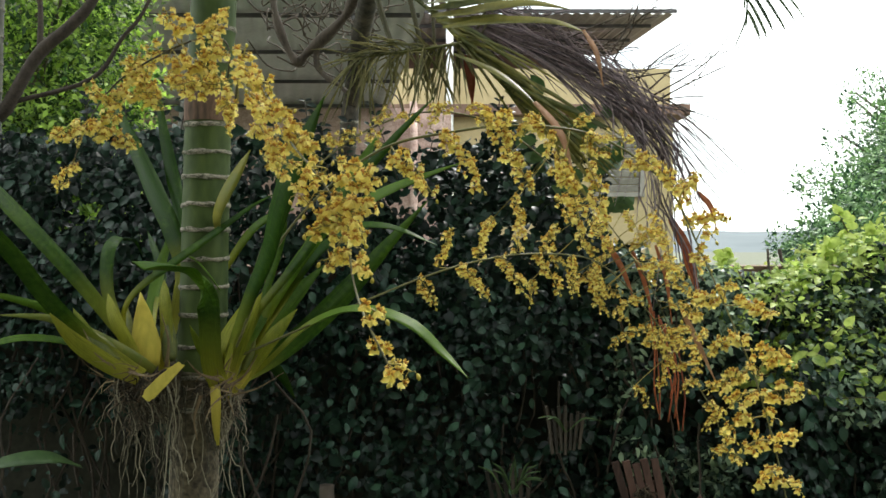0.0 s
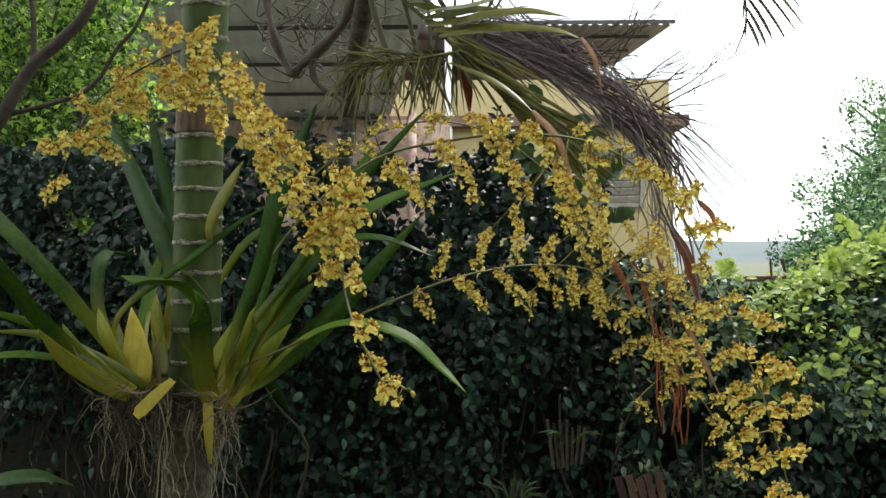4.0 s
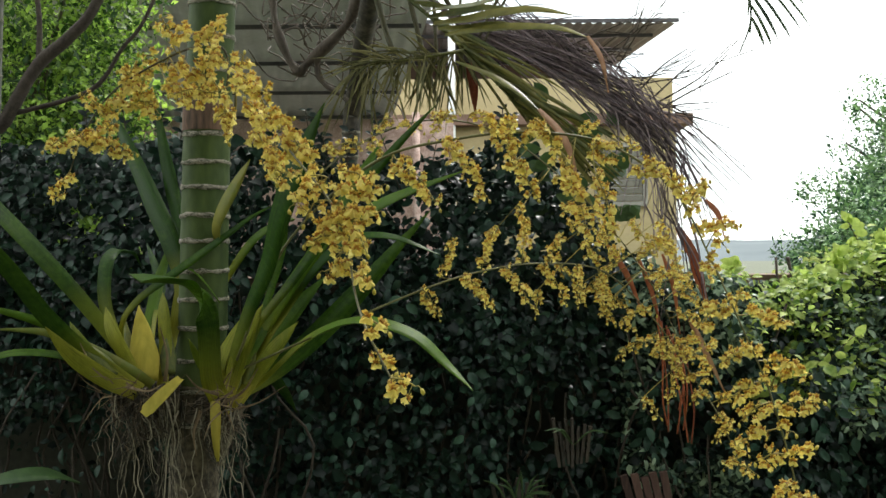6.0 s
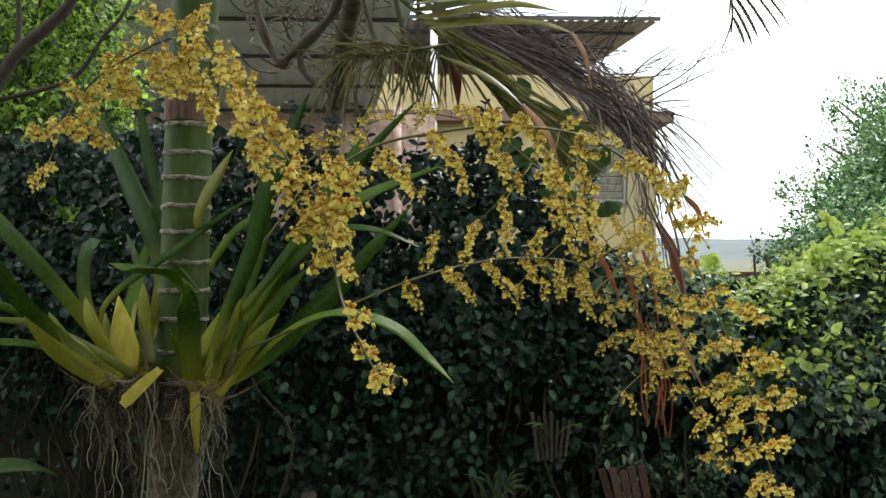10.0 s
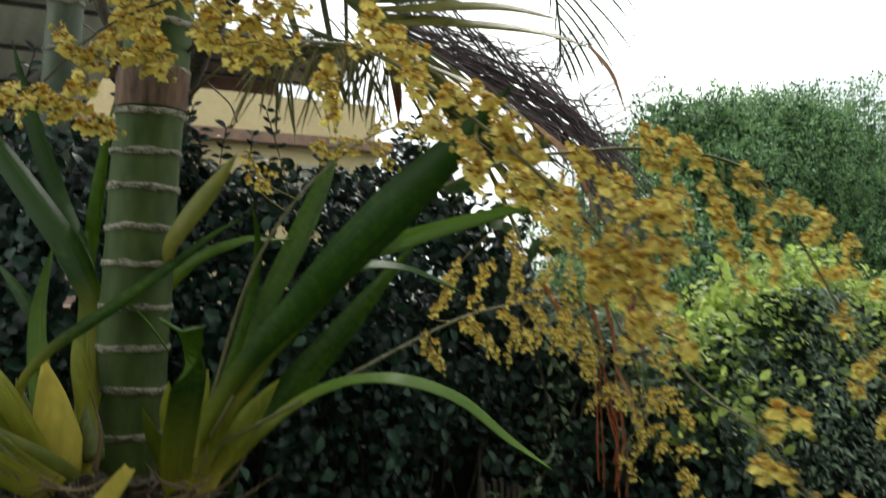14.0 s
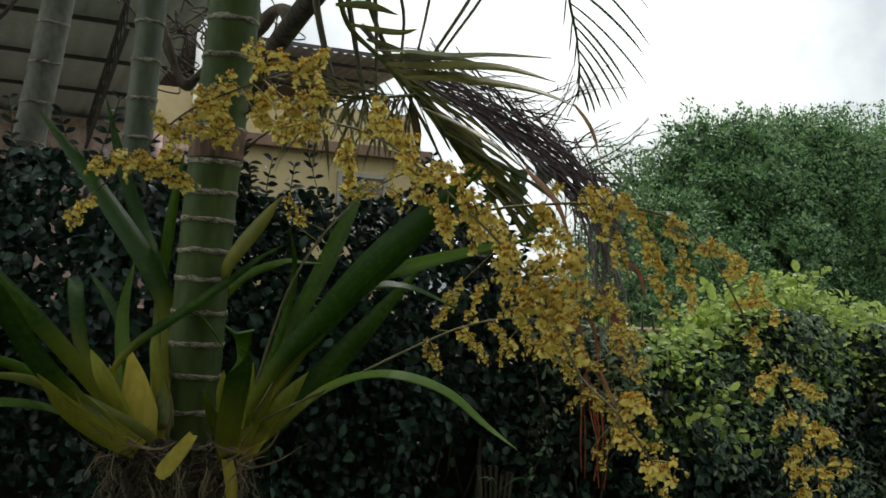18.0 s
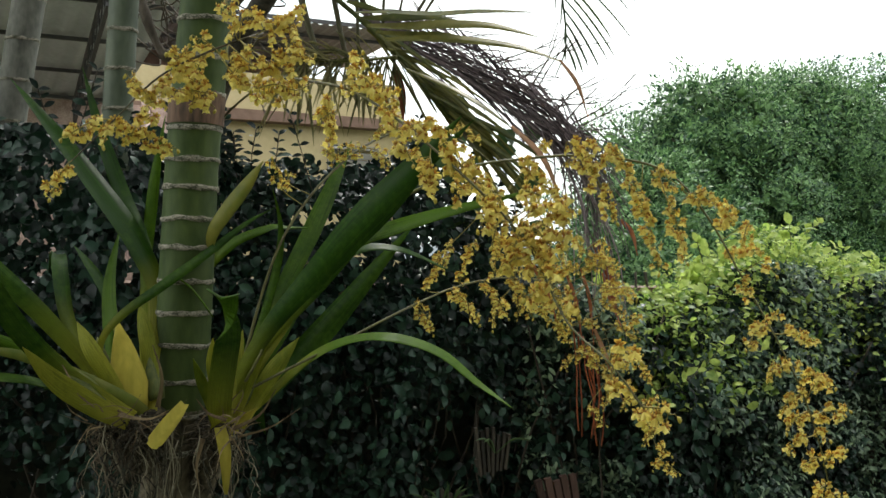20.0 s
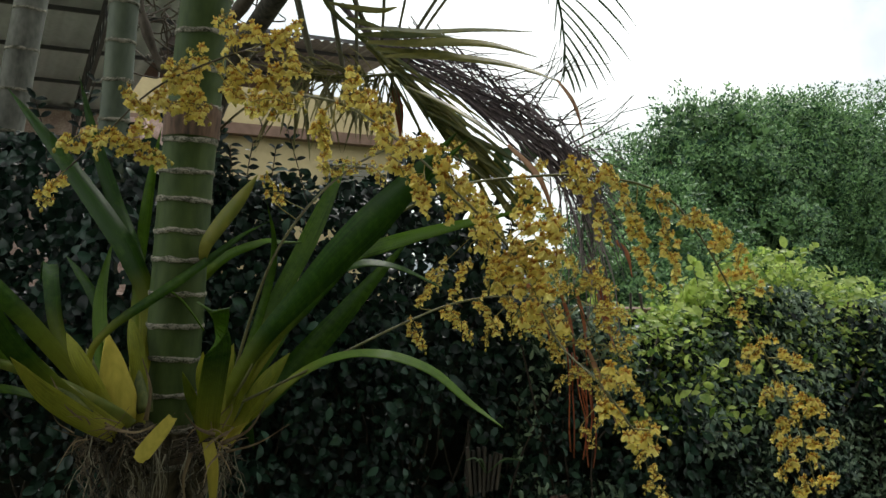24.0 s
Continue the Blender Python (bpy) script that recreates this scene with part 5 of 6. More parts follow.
def withered(plant, pts, w0, w1):
    """An old yellow leaf base hanging down, with a torn end."""
    q = spline(pts, 7)
    k = len(q) - 1
    g = Geo()
    g.blade(q, [(w0 + (w1 - w0) * n / k) * (0.5 + 0.5 * math.sin(math.pi * min(0.5, 0.06 + 0.62 * n / k))) * (1 if n < k - 1 else 0.72) for n in range(k + 1)], (-0.2, -1, 0.3), 0.62, 0.0012)
    return part("leaf_base", g, M_BULB, plant, "withered yellow leaf base hanging down")


# left plant
left = thing("orchid", (-0.57, 1.66, 1.27), "yellow dancing-lady orchid clump with strap leaves rooted on the palm trunk", "orchid", "orchids on the palm")
pseudobulb(left, (-0.552, 1.665, 1.278), (-0.579, 1.704, 1.418), 0.054, 0.024, None, "plump yellow-green pseudobulb")
pseudobulb(left, (-0.60, 1.64, 1.29), (-0.70, 1.64, 1.375), 0.040, 0.024, M_BULB_GREEN)
pseudobulb(left, (-0.585, 1.67, 1.29), (-0.61, 1.72, 1.39), 0.032, 0.02, M_BULB_GREEN)
pseudobulb(left, (-0.515, 1.68, 1.29), (-0.535, 1.73, 1.39), 0.03, 0.02, M_BULB_GREEN)
withered(left, [(-0.476, 1.625, 1.289), (-0.490, 1.608, 1.273), (-0.507, 1.594, 1.254), (-0.526, 1.578, 1.232)], 0.024, 0.025)
strap(left, [(-0.53, 1.69, 1.28), (-0.515, 1.76, 1.44), (-0.545, 1.80, 1.53), (-0.592, 1.851, 1.605), (-0.69, 1.98, 1.74), (-0.79, 2.11, 1.868)], 0.040, hint=(0.1, -1, 0.25))
strap(left, [(-0.53, 1.69, 1.28), (-0.522, 1.78, 1.46), (-0.545, 1.86, 1.56), (-0.578, 1.92, 1.637), (-0.62, 1.98, 1.76), (-0.656, 2.03, 1.89)], 0.029, hint=(0.1, -1, 0.25))
strap(left, [(-0.535, 1.72, 1.28), (-0.535, 1.84, 1.40), (-0.531, 1.884, 1.516), (-0.525, 1.897, 1.602), (-0.517, 1.899, 1.689), (-0.504, 1.895, 1.785)], 0.022)
strap(left, [(-0.575, 1.69, 1.285), (-0.610, 1.712, 1.330), (-0.701, 1.734, 1.432), (-0.796, 1.765, 1.521), (-0.889, 1.810, 1.598), (-0.979, 1.868, 1.664), (-1.071, 1.930, 1.733)], 0.034, low=0.45)
strap(left, [(-0.555, 1.645, 1.265), (-0.581, 1.642, 1.284), (-0.653, 1.631, 1.341), (-0.711, 1.614, 1.406), (-0.754, 1.588, 1.477), (-0.804, 1.561, 1.545), (-0.865, 1.536, 1.609), (-0.93, 1.51, 1.65)], 0.032, low=0.95)
strap(left, [(-0.57, 1.655, 1.268), (-0.597, 1.658, 1.284), (-0.639, 1.669, 1.312), (-0.681, 1.675, 1.345), (-0.731, 1.674, 1.381), (-0.802, 1.663, 1.407), (-0.897, 1.643, 1.430)], 0.020, low=0.8)
strap(left, [(-0.535, 1.65, 1.275), (-0.560, 1.645, 1.295), (-0.625, 1.655, 1.329), (-0.684, 1.663, 1.354), (-0.731, 1.660, 1.370), (-0.774, 1.650, 1.376), (-0.827, 1.635, 1.379)], 0.020, material=M_STRAP_YOUNG, low=0.9, peak=0.4)
strap(left, [(-0.575, 1.70, 1.262), (-0.606, 1.707, 1.272), (-0.659, 1.680, 1.305), (-0.713, 1.652, 1.327), (-0.771, 1.622, 1.334), (-0.818, 1.591, 1.323), (-0.859, 1.558, 1.310)], 0.027, hint=(0, -0.5, 1))
strap(left, [(-0.572, 1.68, 1.275), (-0.598, 1.707, 1.313), (-0.653, 1.740, 1.404), (-0.672, 1.786, 1.485), (-0.679, 1.852, 1.518), (-0.689, 1.933, 1.520), (-0.701, 2.023, 1.517), (-0.713, 2.116, 1.485)], 0.026, hint=(0.3, -1, 0.8), peak=0.5)
strap(left, [(-0.56, 1.69, 1.28), (-0.580, 1.74, 1.325), (-0.592, 1.82, 1.396), (-0.595, 1.89, 1.477), (-0.580, 1.95, 1.570)], 0.025, hint=(0.2, -1, 0.3))
strap(left, [(-0.56, 1.72, 1.33), (-0.578, 1.80, 1.39), (-0.591, 1.884, 1.432), (-0.612, 1.920, 1.475), (-0.637, 1.957, 1.510), (-0.662, 1.996, 1.540)], 0.019)
strap(left, [(-0.60, 1.69, 1.31), (-0.603, 1.685, 1.38), (-0.573, 1.679, 1.425), (-0.516, 1.688, 1.469), (-0.463, 1.699, 1.509), (-0.415, 1.713, 1.547), (-0.369, 1.730, 1.584), (-0.317, 1.745, 1.615)], 0.017, hint=(0, -1, 0.5), peak=0.5)
strap(left, [(-0.47, 1.84, 1.42), (-0.440, 1.86, 1.480), (-0.384, 1.835, 1.545), (-0.322, 1.80, 1.575), (-0.298, 1.744, 1.576), (-0.278, 1.66, 1.576)], 0.020, hint=(0, -1, 0.6), peak=0.4)
strap(left, [(-0.530, 1.690, 1.461), (-0.506, 1.701, 1.484), (-0.480, 1.705, 1.483), (-0.453, 1.705, 1.457), (-0.426, 1.708, 1.421)], 0.005, hint=(0, -0.4, 1))
strap(left, [(-0.56, 1.64, 1.262), (-0.60, 1.628, 1.285), (-0.66, 1.615, 1.330), (-0.71, 1.605, 1.385)], 0.032, low=0.8, fold=0.6, material=M_STRAP_BASE)
strap(left, [(-0.57, 1.65, 1.265), (-0.61, 1.64, 1.30), (-0.655, 1.645, 1.345), (-0.69, 1.66, 1.39)], 0.028, low=0.9, fold=0.6, material=M_STRAP_BASE)
strap(left, [(-0.56, 1.66, 1.27), (-0.585, 1.665, 1.32), (-0.615, 1.675, 1.37), (-0.64, 1.70, 1.415)], 0.028, low=0.8, material=M_STRAP_BASE)
strap(left, [(-0.525, 1.68, 1.27), (-0.525, 1.70, 1.34), (-0.535, 1.72, 1.40), (-0.545, 1.74, 1.44)], 0.026, low=0.9, material=M_STRAP_BASE)
roots(left, (-0.56, 1.665, 1.255), (0.058, 0.035, 0.018), 200, (0.01, 0.11), 1, label="matted brown roots under the left clump")
roots(left, (-0.562, 1.645, 1.262), (0.042, 0.022, 0.012), 44, (0.05, 0.20), 2, True)
roots(left, (-0.515, 1.640, 1.25), (0.045, 0.02, 0.02), 22, (0.14, 0.46), 6, True)
dry_sheath(left, (-0.515, 1.66, 1.28), (-0.51, 1.655, 1.33), (-0.525, 1.66, 1.38), 0.018)
dry_sheath(left, (-0.60, 1.63, 1.285), (-0.63, 1.62, 1.31), (-0.655, 1.62, 1.355), 0.018)
dry_sheath(left, (-0.575, 1.63, 1.275), (-0.53, 1.61, 1.27), (-0.50, 1.60, 1.285), 0.014)

rng = random.Random(66)
for i in range(14):
    a = Vector((rng.uniform(-0.62, -0.50), rng.uniform(1.615, 1.65), rng.uniform(1.255, 1.285)))
    d = Vector((rng.uniform(-1, 0.8), -0.2, rng.uniform(-0.7, 0.8))).normalized() * rng.uniform(0.03, 0.07)
    dry_sheath(left, a, a + d * 0.5 + rvec(rng, 0.008), a + d, rng.uniform(0.004, 0.008))
root_ball(left, (-0.552, 1.695, 1.272), (-0.530, 1.735, 1.17), 0.052, 0.022, 900)

# right plant
right = thing("orchid", (-0.41, 1.64, 1.26), "yellow dancing-lady orchid with long arching sprays rooted on the palm trunk", "orchid", "orchids on the palm")
pseudobulb(right, (-0.405, 1.685, 1.25), (-0.385, 1.68, 1.35), 0.034, 0.022, M_BULB_GREEN, "tall green pseudobulb")
pseudobulb(right, (-0.42, 1.685, 1.255), (-0.428, 1.68, 1.325), 0.024, 0.018, M_BULB_GREEN)
pseudobulb(right, (-0.385, 1.695, 1.255), (-0.355, 1.69, 1.33), 0.024, 0.018, M_BULB_GREEN)
pseudobulb(right, (-0.42, 1.68, 1.215), (-0.355, 1.66, 1.275), 0.022, 0.018, None, "tan pseudobulb wrapped in dry sheaths")
withered(right, [(-0.418, 1.645, 1.246), (-0.412, 1.625, 1.215), (-0.410, 1.617, 1.180), (-0.409, 1.620, 1.143)], 0.030, 0.007)
strap(right, [(-0.415, 1.69, 1.25), (-0.409, 1.679, 1.274), (-0.353, 1.612, 1.400), (-0.299, 1.528, 1.488), (-0.262, 1.432, 1.555), (-0.219, 1.332, 1.624), (-0.165, 1.235, 1.712)], 0.050, hint=(-0.45, -0.9, 0.1), fold=0.22, low=0.36, peak=0.78, late=2.2)
strap(right, [(-0.395, 1.69, 1.262), (-0.36, 1.66, 1.36), (-0.26, 1.62, 1.48), (-0.16, 1.59, 1.61), (-0.08, 1.57, 1.70), (-0.016, 1.56, 1.766)], 0.020)
strap(right, [(-0.400, 1.715, 1.25), (-0.394, 1.721, 1.267), (-0.335, 1.721, 1.383), (-0.270, 1.704, 1.480), (-0.207, 1.657, 1.546), (-0.149, 1.583, 1.575), (-0.076, 1.495, 1.604), (0.032, 1.407, 1.638)], 0.034, hint=(-0.3, -1, 0.5), fold=0.3, low=0.4)
strap(right, [(-0.396, 1.708, 1.263), (-0.346, 1.762, 1.361), (-0.291, 1.811, 1.467), (-0.232, 1.857, 1.574), (-0.179, 1.908, 1.676), (-0.130, 1.964, 1.770)], 0.036, fold=0.3, low=0.3)
strap(right, [(-0.40, 1.70, 1.235), (-0.391, 1.709, 1.248), (-0.333, 1.752, 1.284), (-0.265, 1.785, 1.342), (-0.191, 1.805, 1.417), (-0.114, 1.816, 1.506), (-0.031, 1.825, 1.600)], 0.045, fold=0.25, low=0.3)
strap(right, [(-0.391, 1.698, 1.262), (-0.324, 1.713, 1.372), (-0.258, 1.719, 1.469), (-0.186, 1.716, 1.533), (-0.105, 1.705, 1.541), (-0.012, 1.690, 1.508)], 0.026, hint=(0, -0.7, 1))
strap(right, [(-0.395, 1.68, 1.235), (-0.336, 1.70, 1.281), (-0.265, 1.69, 1.346), (-0.198, 1.67, 1.379), (-0.133, 1.63, 1.385), (-0.057, 1.605, 1.361), (0.002, 1.57, 1.313), (0.042, 1.515, 1.282)], 0.030, hint=(0, -0.5, 1))
strap(right, [(-0.434, 1.72, 1.53), (-0.430, 1.704, 1.563), (-0.410, 1.682, 1.599), (-0.383, 1.664, 1.640), (-0.357, 1.650, 1.684)], 0.027, material=M_STRAP_YOUNG, label="yellowing narrow leaf")
strap(right, [(-0.391, 1.699, 1.264), (-0.350, 1.741, 1.326), (-0.301, 1.776, 1.396), (-0.241, 1.805, 1.468)], 0.038, low=0.5)
strap(right, [(-0.397, 1.673, 1.269), (-0.369, 1.700, 1.326), (-0.338, 1.73, 1.381), (-0.300, 1.76, 1.440)], 0.026, low=0.7, peak=0.4)
strap(right, [(-0.418, 1.66, 1.25), (-0.422, 1.634, 1.291), (-0.417, 1.585, 1.398), (-0.431, 1.516, 1.455), (-0.441, 1.429, 1.467), (-0.451, 1.345, 1.470)], 0.042, blunt=True, hint=(0.0, -0.85, 0.7), label="cut-off green leaf arching forward", low=0.82, material=M_STRAP)
strap(right, [(-0.40, 1.70, 1.27), (-0.377, 1.700, 1.319), (-0.339, 1.720, 1.424), (-0.313, 1.740, 1.524), (-0.312, 1.740, 1.585), (-0.329, 1.730, 1.648)], 0.016, peak=0.4)
strap(right, [(-0.385, 1.74, 1.28), (-0.375, 1.775, 1.301), (-0.352, 1.810, 1.274), (-0.329, 1.840, 1.234), (-0.310, 1.868, 1.186)], 0.024)
strap(right, [(-0.41, 1.668, 1.25), (-0.403, 1.672, 1.30), (-0.394, 1.685, 1.345), (-0.378, 1.700, 1.400)], 0.054, low=0.62, peak=0.35, fold=0.5, material=M_STRAP_BASE)
strap(right, [(-0.40, 1.665, 1.25), (-0.385, 1.66, 1.30), (-0.365, 1.655, 1.355), (-0.335, 1.65, 1.42)], 0.034, low=0.8, material=M_STRAP_BASE)
strap(right, [(-0.385, 1.68, 1.24), (-0.355, 1.69, 1.285), (-0.32, 1.70, 1.335), (-0.28, 1.71, 1.385)], 0.030, low=0.8, material=M_STRAP_BASE)
strap(right, [(-0.425, 1.68, 1.255), (-0.435, 1.66, 1.29), (-0.450, 1.645, 1.325), (-0.464, 1.63, 1.36)], 0.018, low=0.8, material=M_STRAP_BASE)
strap(right, [(-0.415, 1.675, 1.26), (-0.424, 1.665, 1.31), (-0.430, 1.66, 1.35), (-0.432, 1.655, 1.39)], 0.022, low=0.85, material=M_STRAP_BASE)
strap(right, [(-0.395, 1.69, 1.26), (-0.385, 1.70, 1.31), (-0.378, 1.71, 1.34), (-0.372, 1.72, 1.385)], 0.014)
roots(right, (-0.42, 1.68, 1.24), (0.034, 0.03, 0.022), 90, (0.01, 0.08), 3, label="matted brown roots under the right clump")
roots(right, (-0.415, 1.645, 1.225), (0.040, 0.02, 0.02), 26, (0.05, 0.22), 4, True)
dry_sheath(right, (-0.41, 1.63, 1.26), (-0.44, 1.61, 1.275), (-0.46, 1.60, 1.30), 0.016)
dry_sheath(right, (-0.40, 1.63, 1.245), (-0.36, 1.61, 1.27), (-0.335, 1.61, 1.31), 0.016)
dry_sheath(right, (-0.39, 1.64, 1.23), (-0.34, 1.63, 1.245), (-0.29, 1.63, 1.275), 0.010)
dry_sheath(right, (-0.445, 1.64, 1.23), (-0.455, 1.63, 1.19), (-0.45, 1.63, 1.15), 0.016)

for i in range(12):
    a = Vector((rng.uniform(-0.45, -0.38), rng.uniform(1.62, 1.65), rng.uniform(1.225, 1.275)))
    d = Vector((rng.uniform(-0.7, 1), -0.2, rng.uniform(-0.8, 0.8))).normalized() * rng.uniform(0.03, 0.06)
    dry_sheath(right, a, a + d * 0.5 + rvec(rng, 0.008), a + d, rng.uniform(0.005, 0.012))
root_ball(right, (-0.41, 1.70, 1.25), (-0.44, 1.72, 1.12), 0.034, 0.016, 5000)

TWIGS_A = [(-0.429, 1.440, 1.834, -0.446, 1.430, 1.882),
    (-0.391, 1.420, 1.834, -0.342, 1.410, 1.878),
    (-0.458, 1.460, 1.821, -0.484, 1.450, 1.830),
    (-0.442, 1.440, 1.812, -0.428, 1.430, 1.764),
    (-0.499, 1.460, 1.797, -0.517, 1.450, 1.803),
    (-0.504, 1.460, 1.788, -0.459, 1.450, 1.736),
    (-0.538, 1.440, 1.729, -0.571, 1.430, 1.762),
    (-0.547, 1.450, 1.736, -0.465, 1.440, 1.752),
    (-0.585, 1.490, 1.714, -0.650, 1.480, 1.684),
    (-0.585, 1.490, 1.695, -0.511, 1.480, 1.677),
    (-0.652, 1.570, 1.655, -0.672, 1.560, 1.610),
    (-0.390, 1.400, 1.794, -0.340, 1.390, 1.757),
    (-0.403, 1.400, 1.785, -0.334, 1.390, 1.808),
    (-0.527, 1.460, 1.751, -0.496, 1.450, 1.814)]
TWIGS_J = [(-0.473, 1.450, 1.805, -0.486, 1.440, 1.764),
    (-0.423, 1.430, 1.859, -0.393, 1.420, 1.857),
    (-0.361, 1.410, 1.859, -0.359, 1.400, 1.822),
    (-0.436, 1.420, 1.780, -0.393, 1.410, 1.750),
    (-0.386, 1.400, 1.776, -0.372, 1.390, 1.741),
    (-0.540, 1.470, 1.725, -0.567, 1.460, 1.688),
    (-0.586, 1.480, 1.712, -0.601, 1.470, 1.678),
    (-0.476, 1.460, 1.770, -0.487, 1.450, 1.736),
    (-0.417, 1.430, 1.819, -0.409, 1.420, 1.785)]
flower_spike(right, [(-0.465, 1.825, 1.30), (-0.465, 1.83, 1.64), (-0.44, 1.79, 1.79), (-0.385, 1.60, 1.86), (-0.40, 1.46, 1.845), (-0.52, 1.45, 1.78), (-0.59, 1.48, 1.71), (-0.645, 1.56, 1.66)], TWIGS_A + TWIGS_J, 1, "arching spray of yellow flowers in front of the trunk")
TWIGS_B = [(-0.300, 1.300, 1.740, -0.286, 1.290, 1.791),
    (-0.288, 1.280, 1.761, -0.249, 1.270, 1.710),
    (-0.324, 1.330, 1.737, -0.317, 1.320, 1.678),
    (-0.354, 1.380, 1.755, -0.410, 1.370, 1.751),
    (-0.254, 1.200, 1.684, -0.203, 1.190, 1.686),
    (-0.251, 1.240, 1.686, -0.268, 1.230, 1.715),
    (-0.222, 1.190, 1.652, -0.219, 1.180, 1.607),
    (-0.213, 1.180, 1.651, -0.163, 1.170, 1.620),
    (-0.179, 1.180, 1.628, -0.209, 1.170, 1.668),
    (-0.159, 1.120, 1.593, -0.186, 1.110, 1.566),
    (-0.135, 1.100, 1.577, -0.077, 1.090, 1.587),
    (-0.130, 1.110, 1.571, -0.151, 1.100, 1.529),
    (-0.121, 1.100, 1.564, -0.098, 1.090, 1.513),
    (-0.148, 1.140, 1.602, -0.175, 1.130, 1.601)]
TWIGS_C = [(-0.135, 1.100, 1.529, -0.163, 1.090, 1.520),
    (-0.120, 1.090, 1.542, -0.082, 1.080, 1.554),
    (-0.112, 1.080, 1.494, -0.142, 1.070, 1.486),
    (-0.110, 1.070, 1.487, -0.089, 1.060, 1.470),
    (-0.085, 0.980, 1.435, -0.067, 0.970, 1.426),
   
    (-0.076, 1.000, 1.402, -0.058, 0.990, 1.384),
   
    (-0.058, 0.970, 1.378, -0.057, 0.960, 1.362),
    (-0.057, 0.960, 1.376, -0.034, 0.950, 1.369)]
TWIGS_K = [(-0.307, 1.330, 1.720, -0.328, 1.320, 1.709),
    (-0.277, 1.270, 1.751, -0.249, 1.260, 1.733),
    (-0.255, 1.220, 1.675, -0.240, 1.210, 1.648),
    (-0.185, 1.150, 1.603, -0.207, 1.140, 1.609),
    (-0.159, 1.120, 1.572, -0.170, 1.110, 1.549),
    (-0.113, 1.090, 1.528, -0.127, 1.080, 1.506),
    (-0.101, 1.100, 1.577, -0.087, 1.090, 1.562),
    (-0.106, 1.120, 1.600, -0.130, 1.110, 1.608),
    (-0.135, 1.100, 1.550, -0.119, 1.090, 1.527),
    (-0.196, 1.170, 1.634, -0.176, 1.160, 1.648),
    (-0.126, 1.080, 1.508, -0.103, 1.070, 1.501)]
flower_spike(right, [(-0.472, 1.825, 1.30), (-0.472, 1.83, 1.62), (-0.425, 1.79, 1.75), (-0.365, 1.58, 1.80), (-0.325, 1.39, 1.77), (-0.28, 1.27, 1.73), (-0.20, 1.17, 1.64), (-0.13, 1.11, 1.55), (-0.105, 1.05, 1.46), (-0.085, 0.99, 1.42), (-0.056, 0.96, 1.37)],
             TWIGS_B + TWIGS_C + TWIGS_K, 2, "drooping spray of yellow flowers reaching forward")
TWIGS_D = [(-0.075, 1.410, 1.653, -0.014, 1.400, 1.583),
    (-0.085, 1.420, 1.641, -0.057, 1.410, 1.635),
    (-0.004, 1.390, 1.682, 0.060, 1.380, 1.595),
    (0.014, 1.400, 1.683, 0.005, 1.390, 1.655),
    (0.057, 1.360, 1.708, 0.132, 1.350, 1.593),
    (0.092, 1.370, 1.710, 0.104, 1.360, 1.665),
    (0.136, 1.370, 1.710, 0.197, 1.360, 1.596),
    (0.215, 1.380, 1.667, 0.259, 1.370, 1.653),
    (0.242, 1.380, 1.676, 0.223, 1.370, 1.664),
    (0.281, 1.380, 1.641, 0.334, 1.370, 1.627),
    (0.312, 1.380, 1.650, 0.299, 1.370, 1.623),
    (0.186, 1.360, 1.622, 0.212, 1.350, 1.518),
    (0.144, 1.370, 1.696, 0.122, 1.360, 1.673)]
TWIGS_E = [(0.362, 1.405, 1.590, 0.401, 1.410, 1.616),
    (0.382, 1.410, 1.537, 0.445, 1.400, 1.550),
    (0.391, 1.380, 1.501, 0.407, 1.370, 1.475),
    (0.417, 1.350, 1.428, 0.359, 1.322, 1.398),
    (0.425, 1.350, 1.423, 0.431, 1.340, 1.450),
    (0.435, 1.330, 1.416, 0.491, 1.320, 1.407),
    (0.441, 1.320, 1.367, 0.397, 1.310, 1.351),
    (0.432, 1.320, 1.375, 0.447, 1.310, 1.359),
    (0.454, 1.310, 1.351, 0.509, 1.300, 1.334),
    (0.451, 1.300, 1.323, 0.402, 1.290, 1.304),
    (0.458, 1.300, 1.311, 0.465, 1.290, 1.337)]
TWIGS_F = [(0.458, 1.300, 1.294, 0.415, 1.290, 1.270),
    (0.464, 1.290, 1.288, 0.518, 1.280, 1.297),
    (0.464, 1.290, 1.263, 0.478, 1.280, 1.256),
    (0.447, 1.290, 1.255, 0.410, 1.280, 1.240),
    (0.468, 1.280, 1.225, 0.430, 1.270, 1.217),
    (0.476, 1.280, 1.216, 0.506, 1.270, 1.235),
    (0.484, 1.280, 1.184, 0.448, 1.270, 1.161),
    (0.489, 1.280, 1.168, 0.508, 1.270, 1.153),
    (0.496, 1.280, 1.127, 0.476, 1.270, 1.110),
    (0.500, 1.280, 1.115, 0.522, 1.270, 1.102)]
TWIGS_L = [(0.218, 1.340, 1.628, 0.246, 1.330, 1.535),
    (0.324, 1.360, 1.622, 0.348, 1.350, 1.599),
    (0.364, 1.330, 1.594, 0.348, 1.320, 1.568),
    (0.386, 1.320, 1.534, 0.397, 1.310, 1.517)]
